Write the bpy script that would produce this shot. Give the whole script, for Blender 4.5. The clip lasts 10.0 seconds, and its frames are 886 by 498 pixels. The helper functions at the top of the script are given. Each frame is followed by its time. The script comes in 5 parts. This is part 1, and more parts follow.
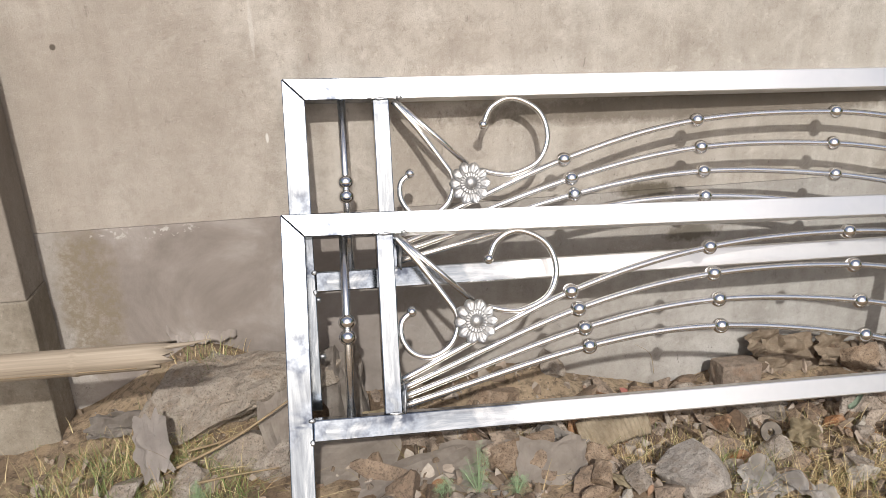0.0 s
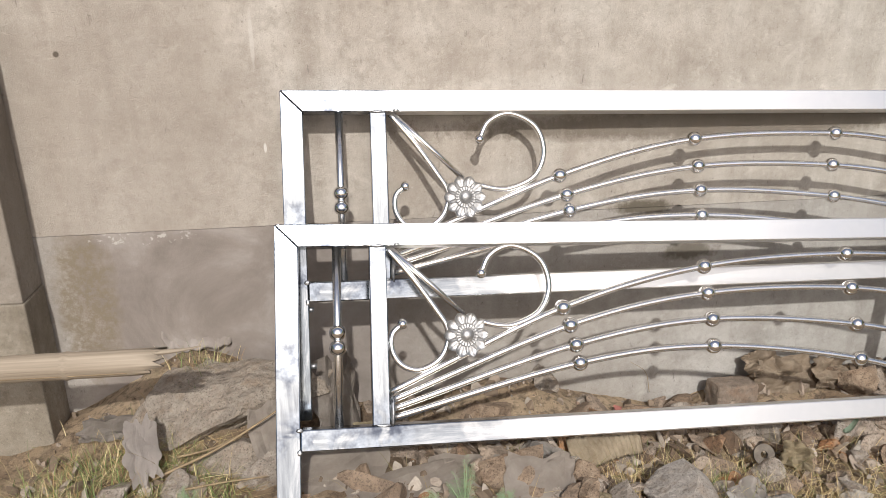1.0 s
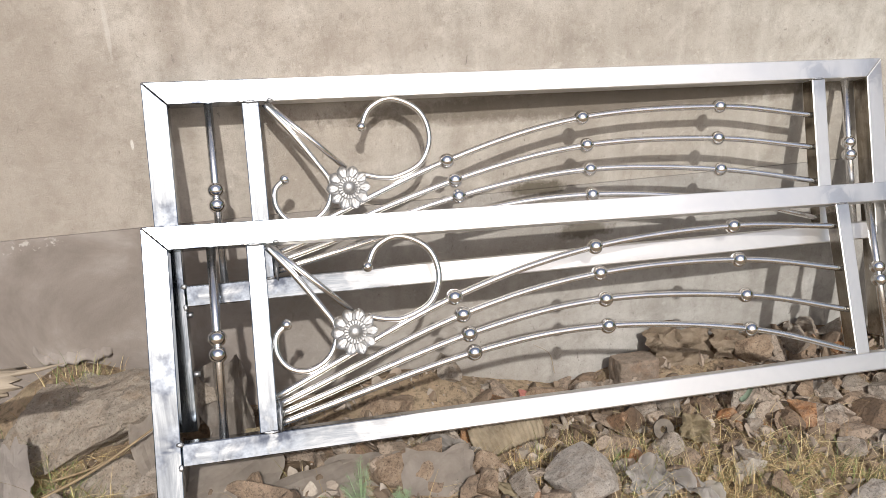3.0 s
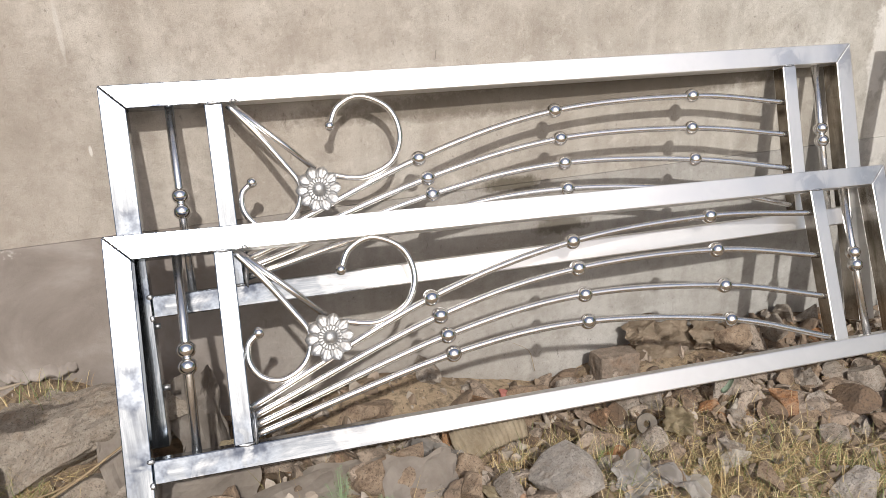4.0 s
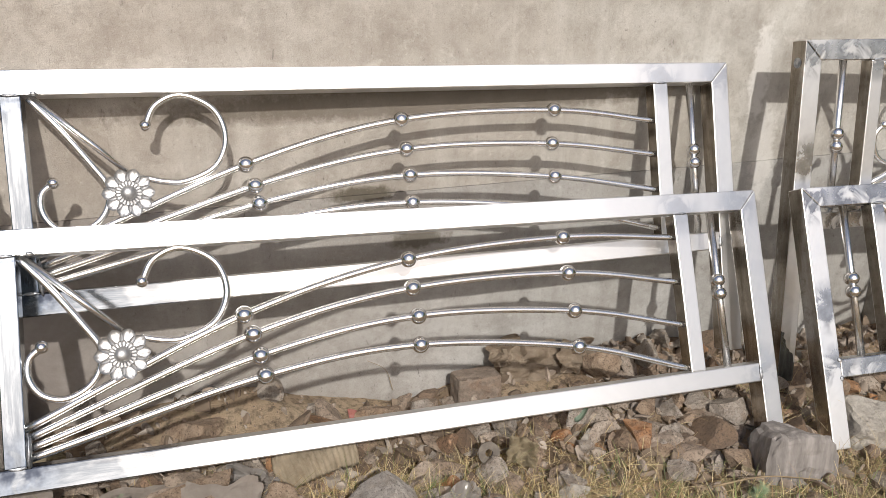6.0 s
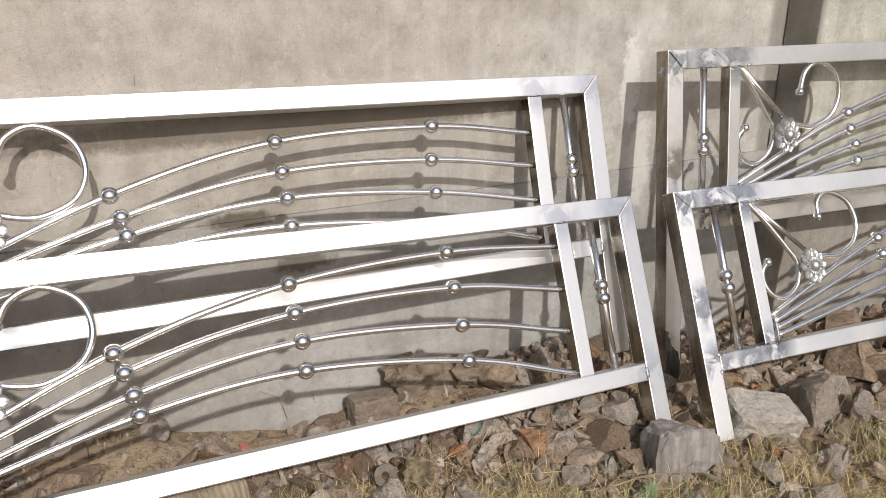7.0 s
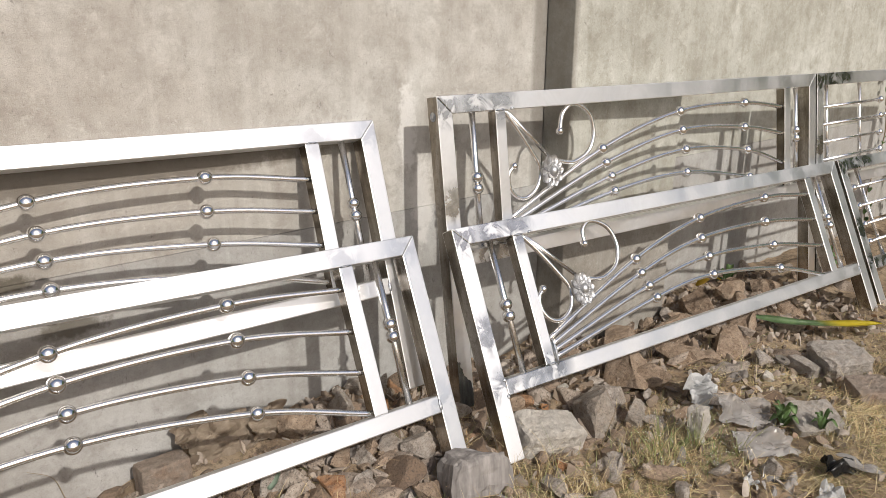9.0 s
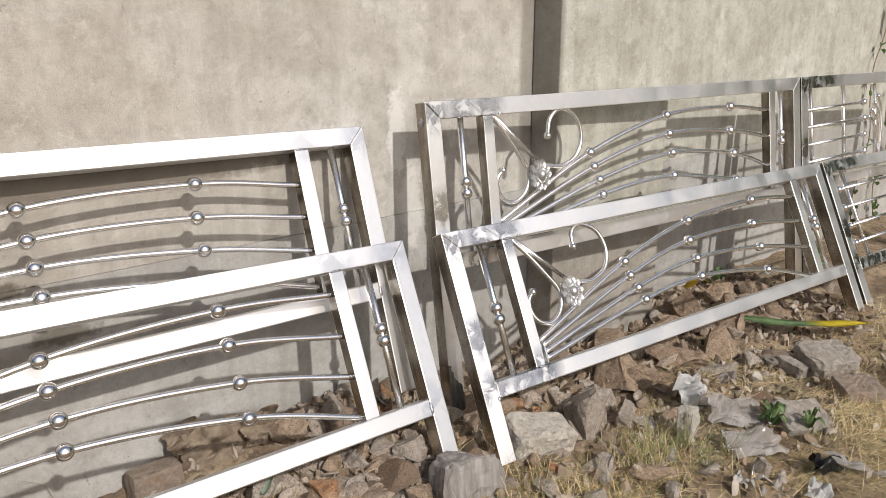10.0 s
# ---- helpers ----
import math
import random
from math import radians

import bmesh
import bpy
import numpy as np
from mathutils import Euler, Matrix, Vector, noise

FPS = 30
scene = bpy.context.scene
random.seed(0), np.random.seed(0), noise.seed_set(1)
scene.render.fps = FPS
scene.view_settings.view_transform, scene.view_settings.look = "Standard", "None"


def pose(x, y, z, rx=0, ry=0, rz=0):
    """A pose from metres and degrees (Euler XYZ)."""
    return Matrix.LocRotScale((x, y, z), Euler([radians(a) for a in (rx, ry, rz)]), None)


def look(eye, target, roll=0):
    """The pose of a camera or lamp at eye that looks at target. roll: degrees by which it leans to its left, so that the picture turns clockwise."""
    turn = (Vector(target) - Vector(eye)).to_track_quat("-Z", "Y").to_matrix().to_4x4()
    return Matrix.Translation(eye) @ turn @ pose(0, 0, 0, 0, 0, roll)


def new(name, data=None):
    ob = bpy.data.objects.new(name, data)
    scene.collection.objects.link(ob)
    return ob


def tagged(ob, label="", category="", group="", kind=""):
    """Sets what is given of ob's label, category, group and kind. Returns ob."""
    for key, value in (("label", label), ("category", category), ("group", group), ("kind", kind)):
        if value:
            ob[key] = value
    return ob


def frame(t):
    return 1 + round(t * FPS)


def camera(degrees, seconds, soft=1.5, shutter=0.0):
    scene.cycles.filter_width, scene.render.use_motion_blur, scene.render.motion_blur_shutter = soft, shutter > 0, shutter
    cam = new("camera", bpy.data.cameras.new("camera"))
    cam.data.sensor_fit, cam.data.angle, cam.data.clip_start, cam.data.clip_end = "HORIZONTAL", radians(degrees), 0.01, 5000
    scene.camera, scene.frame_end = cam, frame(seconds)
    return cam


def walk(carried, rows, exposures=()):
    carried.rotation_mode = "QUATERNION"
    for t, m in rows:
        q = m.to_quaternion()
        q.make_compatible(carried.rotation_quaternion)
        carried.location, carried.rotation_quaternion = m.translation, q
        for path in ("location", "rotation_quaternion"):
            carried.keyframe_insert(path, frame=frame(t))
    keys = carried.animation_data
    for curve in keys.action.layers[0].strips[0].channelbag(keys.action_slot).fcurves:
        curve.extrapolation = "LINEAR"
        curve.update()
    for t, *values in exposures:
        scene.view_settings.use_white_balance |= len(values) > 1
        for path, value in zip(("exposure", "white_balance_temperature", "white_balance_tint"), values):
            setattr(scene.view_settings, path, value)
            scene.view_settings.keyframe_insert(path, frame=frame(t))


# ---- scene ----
cam = camera(61.7, 10.0, soft=0.55)
PATH = [
    (0, (-0.262, -1.791, 1.156), (0.016, 0.054, 0.436), -1.5),
    (0.5, (-0.253, -1.794, 1.162), (0.011, 0.064, 0.472), -1.2),
    (1, (-0.219, -1.8, 1.162), (0.028, 0.06, 0.47), -0.5),
    (1.5, (-0.175, -1.799, 1.158), (0.079, 0.056, 0.455), -0.5),
    (2, (-0.134, -1.791, 1.153), (0.161, 0.053, 0.437), -0.5),
    (2.5, (-0.112, -1.784, 1.156), (0.278, 0.036, 0.422), -0.6),
    (2.7, (-0.106, -1.772, 1.161), (0.301, 0.04, 0.42), -1.0),
    (3.8, (-0.114, -1.726, 1.159), (0.338, 0.074, 0.415), -2.8),
    (4, (-0.1, -1.718, 1.149), (0.388, 0.071, 0.399), -2.6),
    (4.5, (-0.005, -1.712, 1.151), (0.566, 0.044, 0.381), -1.4),
    (5, (0.122, -1.706, 1.15), (0.624, 0.071, 0.384), 0.4),
    (5.2, (0.169, -1.706, 1.149), (0.638, 0.08, 0.38), 0.7),
    (6.3, (0.259, -1.707, 1.137), (0.866, 0.048, 0.394), 0.4),
    (6.5, (0.279, -1.713, 1.136), (0.934, 0.028, 0.402), 0.5),
    (7, (0.318, -1.721, 1.138), (1.077, -0.012, 0.427), -0.5),
    (7.5, (0.352, -1.734, 1.145), (1.211, -0.065, 0.455), -1.3),
    (8, (0.377, -1.751, 1.151), (1.354, -0.137, 0.485), -0.5),
    (8.5, (0.394, -1.771, 1.156), (1.479, -0.218, 0.515), -0.1),
    (9, (0.405, -1.792, 1.163), (1.573, -0.29, 0.544), 0.1),
    (9.5, (0.406, -1.806, 1.161), (1.623, -0.34, 0.553), -0.0),
    (10, (0.399, -1.809, 1.158), (1.588, -0.316, 0.559), -0.3),
]
walk(cam, [(t, look(eye, target, roll)) for t, eye, target, roll in PATH], [(0, -0.03), (2.5, -0.03), (4.5, -0.05), (6.5, -0.14), (7.5, -0.13), (9, -0.07), (10, -0.05)])

# ---- light ----
SUN_WAY = Vector((0.05, 0.79, -0.61)).normalized()
sun = new("sun", bpy.data.lights.new("sun", "SUN"))
sun.data.energy, sun.data.angle, sun.data.color = 3.35, radians(1.1), (1.0, 0.955, 0.90)
sun.matrix_world = Matrix.Translation((-1, -8, 8)) @ SUN_WAY.to_track_quat("-Z", "Y").to_matrix().to_4x4()
world = bpy.data.worlds.new("sky")
scene.world, world.use_nodes = world, True
sky = world.node_tree.nodes.new("ShaderNodeTexSky")
sky.sky_type, sky.sun_disc = "NISHITA", False
sky.sun_elevation, sky.sun_rotation = math.asin(-SUN_WAY.z), math.pi
sky.air_density, sky.dust_density, sky.ozone_density = 0.75, 3.4, 0.9
world.node_tree.links.new(sky.outputs[0], world.node_tree.nodes["Background"].inputs[0])
world.node_tree.nodes["Background"].inputs[1].default_value = 0.112


# ---- materials ----
class Mat:
    """A node material with a Principled shader and short helpers for its nodes."""

    def __init__(self, name, rough=0.8, metal=0.0):
        self.m = bpy.data.materials.new(name)
        self.m.use_nodes = True
        self.t = self.m.node_tree
        self.b = self.t.nodes["Principled BSDF"]
        self.b.inputs["Roughness"].default_value = rough
        self.b.inputs["Metallic"].default_value = metal

    def put(self, a, to):
        self.t.links.new(a, to)

    def coord(self, kind="Object", scale=(1, 1, 1)):
        c = self.t.nodes.new("ShaderNodeTexCoord")
        m = self.t.nodes.new("ShaderNodeMapping")
        m.inputs["Scale"].default_value = scale
        self.put(c.outputs[kind], m.inputs[0])
        return m.outputs[0]

    def world(self, scale=(1, 1, 1)):
        g = self.t.nodes.new("ShaderNodeNewGeometry")
        m = self.t.nodes.new("ShaderNodeMapping")
        m.inputs["Scale"].default_value = scale
        self.put(g.outputs["Position"], m.inputs[0])
        return m.outputs[0]

    def noise(self, vec, scale, detail=6, rough=0.6, warp=0.0):
        n = self.t.nodes.new("ShaderNodeTexNoise")
        n.inputs["Scale"].default_value, n.inputs["Detail"].default_value = scale, detail
        n.inputs["Roughness"].default_value, n.inputs["Distortion"].default_value = rough, warp
        self.put(vec, n.inputs["Vector"])
        return n.outputs[0]

    def voronoi(self, vec, scale, feature="F1"):
        n = self.t.nodes.new("ShaderNodeTexVoronoi")
        n.feature = feature
        n.inputs["Scale"].default_value = scale
        self.put(vec, n.inputs["Vector"])
        return n.outputs[0]

    def ramp(self, fac, *stops):
        r = self.t.nodes.new("ShaderNodeValToRGB")
        e = r.color_ramp.elements
        while len(e) < len(stops):
            e.new(0.5)
        for el, (p, c) in zip(e, stops):
            el.position, el.color = p, (*c, 1) if isinstance(c, tuple) else (c, c, c, 1)
        self.put(fac, r.inputs[0])
        return r.outputs[0]

    def mix(self, fac, a, b, blend="MIX"):
        n = self.t.nodes.new("ShaderNodeMix")
        n.data_type, n.blend_type = "RGBA", blend
        for v, s in ((fac, n.inputs[0]), (a, n.inputs[6]), (b, n.inputs[7])):
            if isinstance(v, (int, float)):
                s.default_value = v if s == n.inputs[0] else (v, v, v, 1)
            elif isinstance(v, tuple):
                s.default_value = (*v, 1)
            else:
                self.put(v, s)
        return n.outputs[2]

    def math(self, op, a, b=0.0):
        n = self.t.nodes.new("ShaderNodeMath")
        n.operation = op
        for v, s in ((a, n.inputs[0]), (b, n.inputs[1])):
            if isinstance(v, (int, float)):
                s.default_value = v
            else:
                self.put(v, s)
        return n.outputs[0]

    def axis(self, vec, k):
        n = self.t.nodes.new("ShaderNodeSeparateXYZ")
        self.put(vec, n.inputs[0])
        return n.outputs[k]

    def random(self, island=False):
        n = self.t.nodes.new("ShaderNodeNewGeometry" if island else "ShaderNodeObjectInfo")
        return n.outputs["Random Per Island" if island else "Random"]

    def bump(self, height, strength=0.3, dist=0.004):
        n = self.t.nodes.new("ShaderNodeBump")
        n.inputs["Strength"].default_value, n.inputs["Distance"].default_value = strength, dist
        self.put(height, n.inputs["Height"])
        self.put(n.outputs[0], self.b.inputs["Normal"])

    def color(self, c):
        if isinstance(c, tuple):
            self.b.inputs["Base Color"].default_value = (*c, 1)
        else:
            self.put(c, self.b.inputs["Base Color"])
        return self

    def rough(self, r):
        self.put(r, self.b.inputs["Roughness"])


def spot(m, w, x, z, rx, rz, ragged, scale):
    """A blot of colour, for stains and painted shade, on the wall about x and z, with a ragged rim."""
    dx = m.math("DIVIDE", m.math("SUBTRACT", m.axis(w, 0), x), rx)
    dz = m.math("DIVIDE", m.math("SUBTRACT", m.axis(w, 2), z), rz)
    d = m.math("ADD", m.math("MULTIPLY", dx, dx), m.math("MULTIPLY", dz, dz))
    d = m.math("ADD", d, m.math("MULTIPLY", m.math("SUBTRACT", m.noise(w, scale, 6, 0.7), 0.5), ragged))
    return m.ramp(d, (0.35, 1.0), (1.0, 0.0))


def plaster(name, tones, patch=False):
    m = Mat(name, 0.92)
    w = m.world()
    big = m.noise(w, 2.1, 6, 0.62, 0.5)
    mid = m.noise(w, 9, 7, 0.7)
    grain = m.noise(w, 430, 4, 0.75)
    streak = m.noise(m.world((11, 11, 0.8)), 1.0, 6, 0.65)
    c = m.ramp(big, (0.33, tones[0]), (0.5, tones[1]), (0.66, tones[2]))
    c = m.mix(m.ramp(mid, (0.44, 0.0), (0.66, 0.65)), c, tones[3])
    c = m.mix(m.ramp(m.noise(w, 26, 6, 0.75), (0.48, 0.0), (0.66, 0.55)), c, tones[3])
    c = m.mix(m.ramp(streak, (0.5, 0.0), (0.7, 0.5)), c, tones[2])
    c = m.mix(m.ramp(m.noise(m.world((7, 7, 0.5)), 1.3, 5, 0.6), (0.55, 0.0), (0.72, 0.4)), c, tones[3])
    pits = m.math("MAXIMUM", m.ramp(m.voronoi(w, 30), (0.0, 1.0), (0.09, 0.0)), m.ramp(m.noise(m.world((1, 1, 0.5)), 85, 4, 0.75), (0.30, 1.0), (0.36, 0.0)))
    few = m.ramp(m.noise(w, 4, 3), (0.42, 0.1), (0.6, 0.85))
    c = m.mix(m.math("MULTIPLY", pits, few), c, tuple(v * 0.4 for v in tones[0]))
    c = m.mix(m.ramp(grain, (0.36, 0.3 if patch else 0.4), (0.5, 0.0)), c, tuple(v * 0.55 for v in tones[0]))
    c = m.mix(m.ramp(m.noise(w, 75, 5, 0.7), (0.58, 0.0), (0.72, 0.4)), c, tuple(min(1, v * 1.25) for v in tones[2]))
    scratch = m.noise(m.world((1.0, 1.0, 0.42)), 48, 8, 0.78, 0.6)
    c = m.mix(m.ramp(scratch, (0.31, 0.85), (0.39, 0.0)), c, tuple(v * 0.45 for v in tones[0]))
    c = m.mix(m.ramp(m.noise(w, 14, 7, 0.72, 0.5), (0.56, 0.0), (0.68, 0.36)), c, tuple(min(1, v * 1.15) for v in tones[2]))
    speck = m.noise(w, 130, 6, 0.8)
    c = m.mix(m.ramp(speck, (0.34, 0.3 if patch else 0.5), (0.43, 0.0)), c, tuple(v * 0.42 for v in tones[0]))
    c = m.mix(m.ramp(speck, (0.58, 0.0), (0.7, 0.15 if patch else 0.3)), c, tuple(min(1, v * 1.3) for v in tones[2]))
    lime = (0.66, 0.645, 0.61)
    pale = m.ramp(m.math("ADD", m.math("MULTIPLY", m.axis(w, 0), 0.4), m.math("MULTIPLY", m.noise(w, 1.6, 4, 0.6), 0.5)), (0.25, 0.0), (0.75, 1.0))
    c = m.mix(pale, c, m.mix(1.0, c, (0.985, 1.03, 1.055), "MULTIPLY"))
    c = m.mix(m.math("MULTIPLY", spot(m, w, 1.665, 0.83, 0.036, 0.15, 3.4, 42), 0.85), c, lime)
    c = m.mix(m.math("MULTIPLY", spot(m, w, 1.715, 0.60, 0.045, 0.16, 3.2, 34), 0.6), c, lime)
    c = m.mix(m.math("MULTIPLY", spot(m, w, 0.56, 0.582, 0.10, 0.022, 2.0, 40), 0.85), c, (0.09, 0.075, 0.05))
    c = m.mix(m.math("MULTIPLY", spot(m, w, 0.70, 0.45, 0.09, 0.03, 2.2, 40), 0.8), c, (0.11, 0.095, 0.07))
    # grimy band, mostly the top rail's shadow painted onto the wall
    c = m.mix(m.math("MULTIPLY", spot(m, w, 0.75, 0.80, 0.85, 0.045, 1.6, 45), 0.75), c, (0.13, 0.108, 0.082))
    c = m.mix(m.math("MULTIPLY", spot(m, w, -0.75, 0.75, 0.42, 0.5, 1.2, 4), 0.5), c, tones[3])
    if patch:
        x = m.axis(w, 0)
        edge = m.math("ADD", x, m.math("MULTIPLY", m.math("SUBTRACT", m.noise(w, 14, 5, 0.7), 0.5), 0.10))
        damp = m.math("MULTIPLY", m.ramp(m.math("ADD", edge, 1.0), (0.08, 0.0), (0.13, 1.0)), m.math("SUBTRACT", 1.0, m.ramp(m.math("ADD", edge, 0.5), (0.25, 0.0), (0.6, 1.0))))
        c = m.mix(damp, c, m.ramp(m.noise(w, 4, 6, 0.65, 0.4), (0.3, (0.175, 0.15, 0.132)), (0.5, (0.26, 0.23, 0.208)), (0.68, (0.38, 0.35, 0.325))))
        lichen = m.math("MULTIPLY", spot(m, w, -0.875, 0.40, 0.085, 0.24, 1.8, 22), m.ramp(m.noise(w, 60, 6, 0.75), (0.38, 0.25), (0.55, 0.85)))
        c = m.mix(lichen, c, (0.20, 0.165, 0.115))
        chips = m.math("MULTIPLY", m.ramp(m.noise(w, 55, 4, 0.7), (0.56, 0.0), (0.62, 1.0)), spot(m, w, -0.72, 0.565, 0.16, 0.02, 1.0, 20))
        c = m.mix(chips, c, tones[2])
    else:
        c = m.mix(m.math("MULTIPLY", spot(m, w, -0.418, 1.03, 0.006, 0.07, 1.4, 60), 0.4), c, lime)
        # shade of the far pier's left side and corner, painted as a dark strip
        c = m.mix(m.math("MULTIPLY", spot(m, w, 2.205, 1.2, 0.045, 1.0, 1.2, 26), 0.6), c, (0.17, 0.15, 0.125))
        c = m.mix(spot(m, w, -0.409, 0.776, 0.004, 0.014, 0.8, 60), c, lime)
        c = m.mix(spot(m, w, -0.846, 1.004, 0.008, 0.008, 0.8, 60), c, (0.12, 0.1, 0.08))
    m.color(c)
    h = m.math("ADD", m.math("MULTIPLY", grain, 0.5), m.math("MULTIPLY", m.noise(w, 38, 6, 0.65), 0.9))
    m.bump(h, 0.4 if patch else 0.65, 0.007)
    return m.m


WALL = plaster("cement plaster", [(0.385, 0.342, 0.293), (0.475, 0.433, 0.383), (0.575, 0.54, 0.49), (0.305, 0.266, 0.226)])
PLINTH = plaster("plinth cement", [(0.315, 0.288, 0.258), (0.385, 0.361, 0.332), (0.46, 0.436, 0.408), (0.275, 0.249, 0.222)], True)
LIMED = plaster("pale limed plaster", [(0.365, 0.34, 0.285), (0.455, 0.43, 0.37), (0.56, 0.535, 0.475), (0.26, 0.23, 0.175)])
GREY_PIER = plaster("grey pier plaster", [(0.27, 0.235, 0.195), (0.345, 0.31, 0.265), (0.42, 0.385, 0.34), (0.21, 0.18, 0.15)])
PILLAR = plaster("weathered pier cement", [(0.25, 0.215, 0.17), (0.33, 0.295, 0.24), (0.42, 0.38, 0.32), (0.17, 0.145, 0.11)])


def steel(name, rough, streaks, worn=0.0, peeled=0.5, gloss=0.13, vary=0.14, scorch=((0.07, 0.085, 0.12), (0.40, 0.46, 0.54)), base=((0.93, 0.925, 0.915), (0.72, 0.73, 0.745))):
    """Brushed tube; worn sets the heat tint at the joints, peeled how far the polished end, tinted like reflected sky,
    reaches along it.
    """
    m = Mat(name, rough, 1.0)
    o = m.coord()
    g = m.noise(m.coord("Object", streaks), 1.0, 4, 0.55)
    smear = m.noise(o, 7, 4, 0.6, 0.6)
    c = m.mix(m.ramp(smear, (0.4, 0.0), (0.75, 0.5)), *base)
    r = m.math("ADD", m.math("MULTIPLY", g, 0.12), m.math("MULTIPLY", smear, vary))
    r = m.math("ADD", r, rough - 0.06 - vary * 0.5)
    x = m.math("ADD", m.axis(o, 0), m.math("MULTIPLY", m.axis(o, 2), 0.65))
    edge = m.math("ADD", x, m.math("MULTIPLY", m.math("SUBTRACT", m.noise(o, 5, 4, 0.6, 0.5), 0.5), 0.55))
    polished = m.ramp(m.math("ADD", edge, 0.5), (peeled + 0.35, 1.0), (peeled + 0.55, 0.0))
    tone = m.noise(m.coord("Object", tuple(max(1.5, s ** 0.5) for s in streaks)), 1.6, 5, 0.65, 0.5)
    # the polished end's dim bluish sky reflection, painted into its base colour
    c = m.mix(m.math("MULTIPLY", polished, 0.9), c, m.ramp(tone, (0.3, (0.085, 0.11, 0.145)), (0.5, (0.25, 0.29, 0.335)), (0.7, (0.64, 0.68, 0.72))))
    r = m.math("ADD", m.math("MULTIPLY", r, m.math("SUBTRACT", 1.0, polished)), m.math("MULTIPLY", polished, gloss))
    joint = None
    for u, v in ((0.03, 0.03), (0.13, 0.035), (0.22, 0.035), (0.04, 0.30), (0.05, 0.455), (0.15, 0.46), (0.23, 0.44), (1.86, 0.03), (1.68, 0.04), (1.87, 0.45)):
        d = m.t.nodes.new("ShaderNodeVectorMath")
        d.operation = "DISTANCE"
        m.put(o, d.inputs[0])
        d.inputs[1].default_value = (u, 0.0, -v)
        q = m.ramp(d.outputs["Value"], (0.03, 1.0 if u < 1 else 0.22), (0.075, 0.0))
        joint = q if joint is None else m.math("MAXIMUM", joint, q)
    patchy = m.noise(o, 17, 3, 0.55, 0.8)
    blot = m.math("MULTIPLY", m.math("MULTIPLY", m.ramp(patchy, (0.42, 0.0), (0.52, 1.0)), joint), worn)
    c = m.mix(blot, c, m.ramp(m.noise(o, 24, 3, 0.6), (0.35, scorch[0]), (0.65, scorch[1])))
    r = m.math("ADD", m.math("MULTIPLY", r, m.math("SUBTRACT", 1.0, blot)), m.math("MULTIPLY", blot, 0.12))
    m.color(c)
    m.rough(r)
    m.bump(m.math("ADD", m.math("MULTIPLY", g, 0.25), m.math("MULTIPLY", m.noise(o, 14, 3), 0.9)), 0.035, 0.006)
    return m.m


def rod_steel(name, rough):
    m = Mat(name, rough, 1.0)
    n = m.noise(m.coord(), 12, 3, 0.5)
    m.color(m.ramp(n, (0.35, (0.90, 0.895, 0.89)), (0.7, (0.97, 0.965, 0.955))))
    m.rough(m.math("ADD", m.math("MULTIPLY", n, 0.06), rough - 0.03))
    return m.m


RAIL = steel("brushed stainless tube along", 0.38, (6, 400, 400), 0.95, 0.2)
STILE = steel("brushed stainless tube upright", 0.37, (400, 400, 6), 0.95, 0.4)
BROWNED = ((0.055, 0.05, 0.045), (0.42, 0.41, 0.39))
GREYED = ((0.97, 0.965, 0.955), (0.60, 0.60, 0.595))
DULL_RAIL = steel("stained stainless tube along", 0.40, (6, 400, 400), 0.6, -1.0, 0.2, 0.4, BROWNED, GREYED)
DULL_STILE = steel("stained stainless tube upright", 0.38, (400, 400, 6), 0.6, -1.0, 0.2, 0.3, BROWNED, GREYED)
ROD = rod_steel("polished stainless rod", 0.26)
BEAD = rod_steel("polished stainless bead", 0.07)


def dark_side_material():
    """The left side of the uprights, its dark brown reflections painted into the colour."""
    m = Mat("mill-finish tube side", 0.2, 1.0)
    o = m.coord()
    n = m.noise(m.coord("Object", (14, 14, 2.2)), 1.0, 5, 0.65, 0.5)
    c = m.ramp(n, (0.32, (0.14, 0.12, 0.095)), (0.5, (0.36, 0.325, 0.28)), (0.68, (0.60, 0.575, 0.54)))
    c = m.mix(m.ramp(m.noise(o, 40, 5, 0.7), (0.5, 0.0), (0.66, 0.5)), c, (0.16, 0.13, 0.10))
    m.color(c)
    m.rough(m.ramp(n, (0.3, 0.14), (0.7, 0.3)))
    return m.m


DARK_SIDE = dark_side_material()


def weld_material():
    m = Mat("scorched weld", 0.5, 1.0)
    n = m.noise(m.coord(), 60, 4, 0.6, 0.4)
    m.color(m.ramp(n, (0.3, (0.12, 0.13, 0.15)), (0.5, (0.38, 0.40, 0.43)), (0.75, (0.8, 0.79, 0.77))))
    m.bump(n, 0.5, 0.003)
    return m.m


WELD = weld_material()


def cast_material():
    m = Mat("cast aluminium", 0.5, 1.0)
    n = m.noise(m.coord(), 130, 3)
    m.color(m.ramp(n, (0.3, (0.44, 0.44, 0.445)), (0.7, (0.62, 0.62, 0.615))))
    m.bump(n, 0.2, 0.001)
    return m.m


CAST = cast_material()


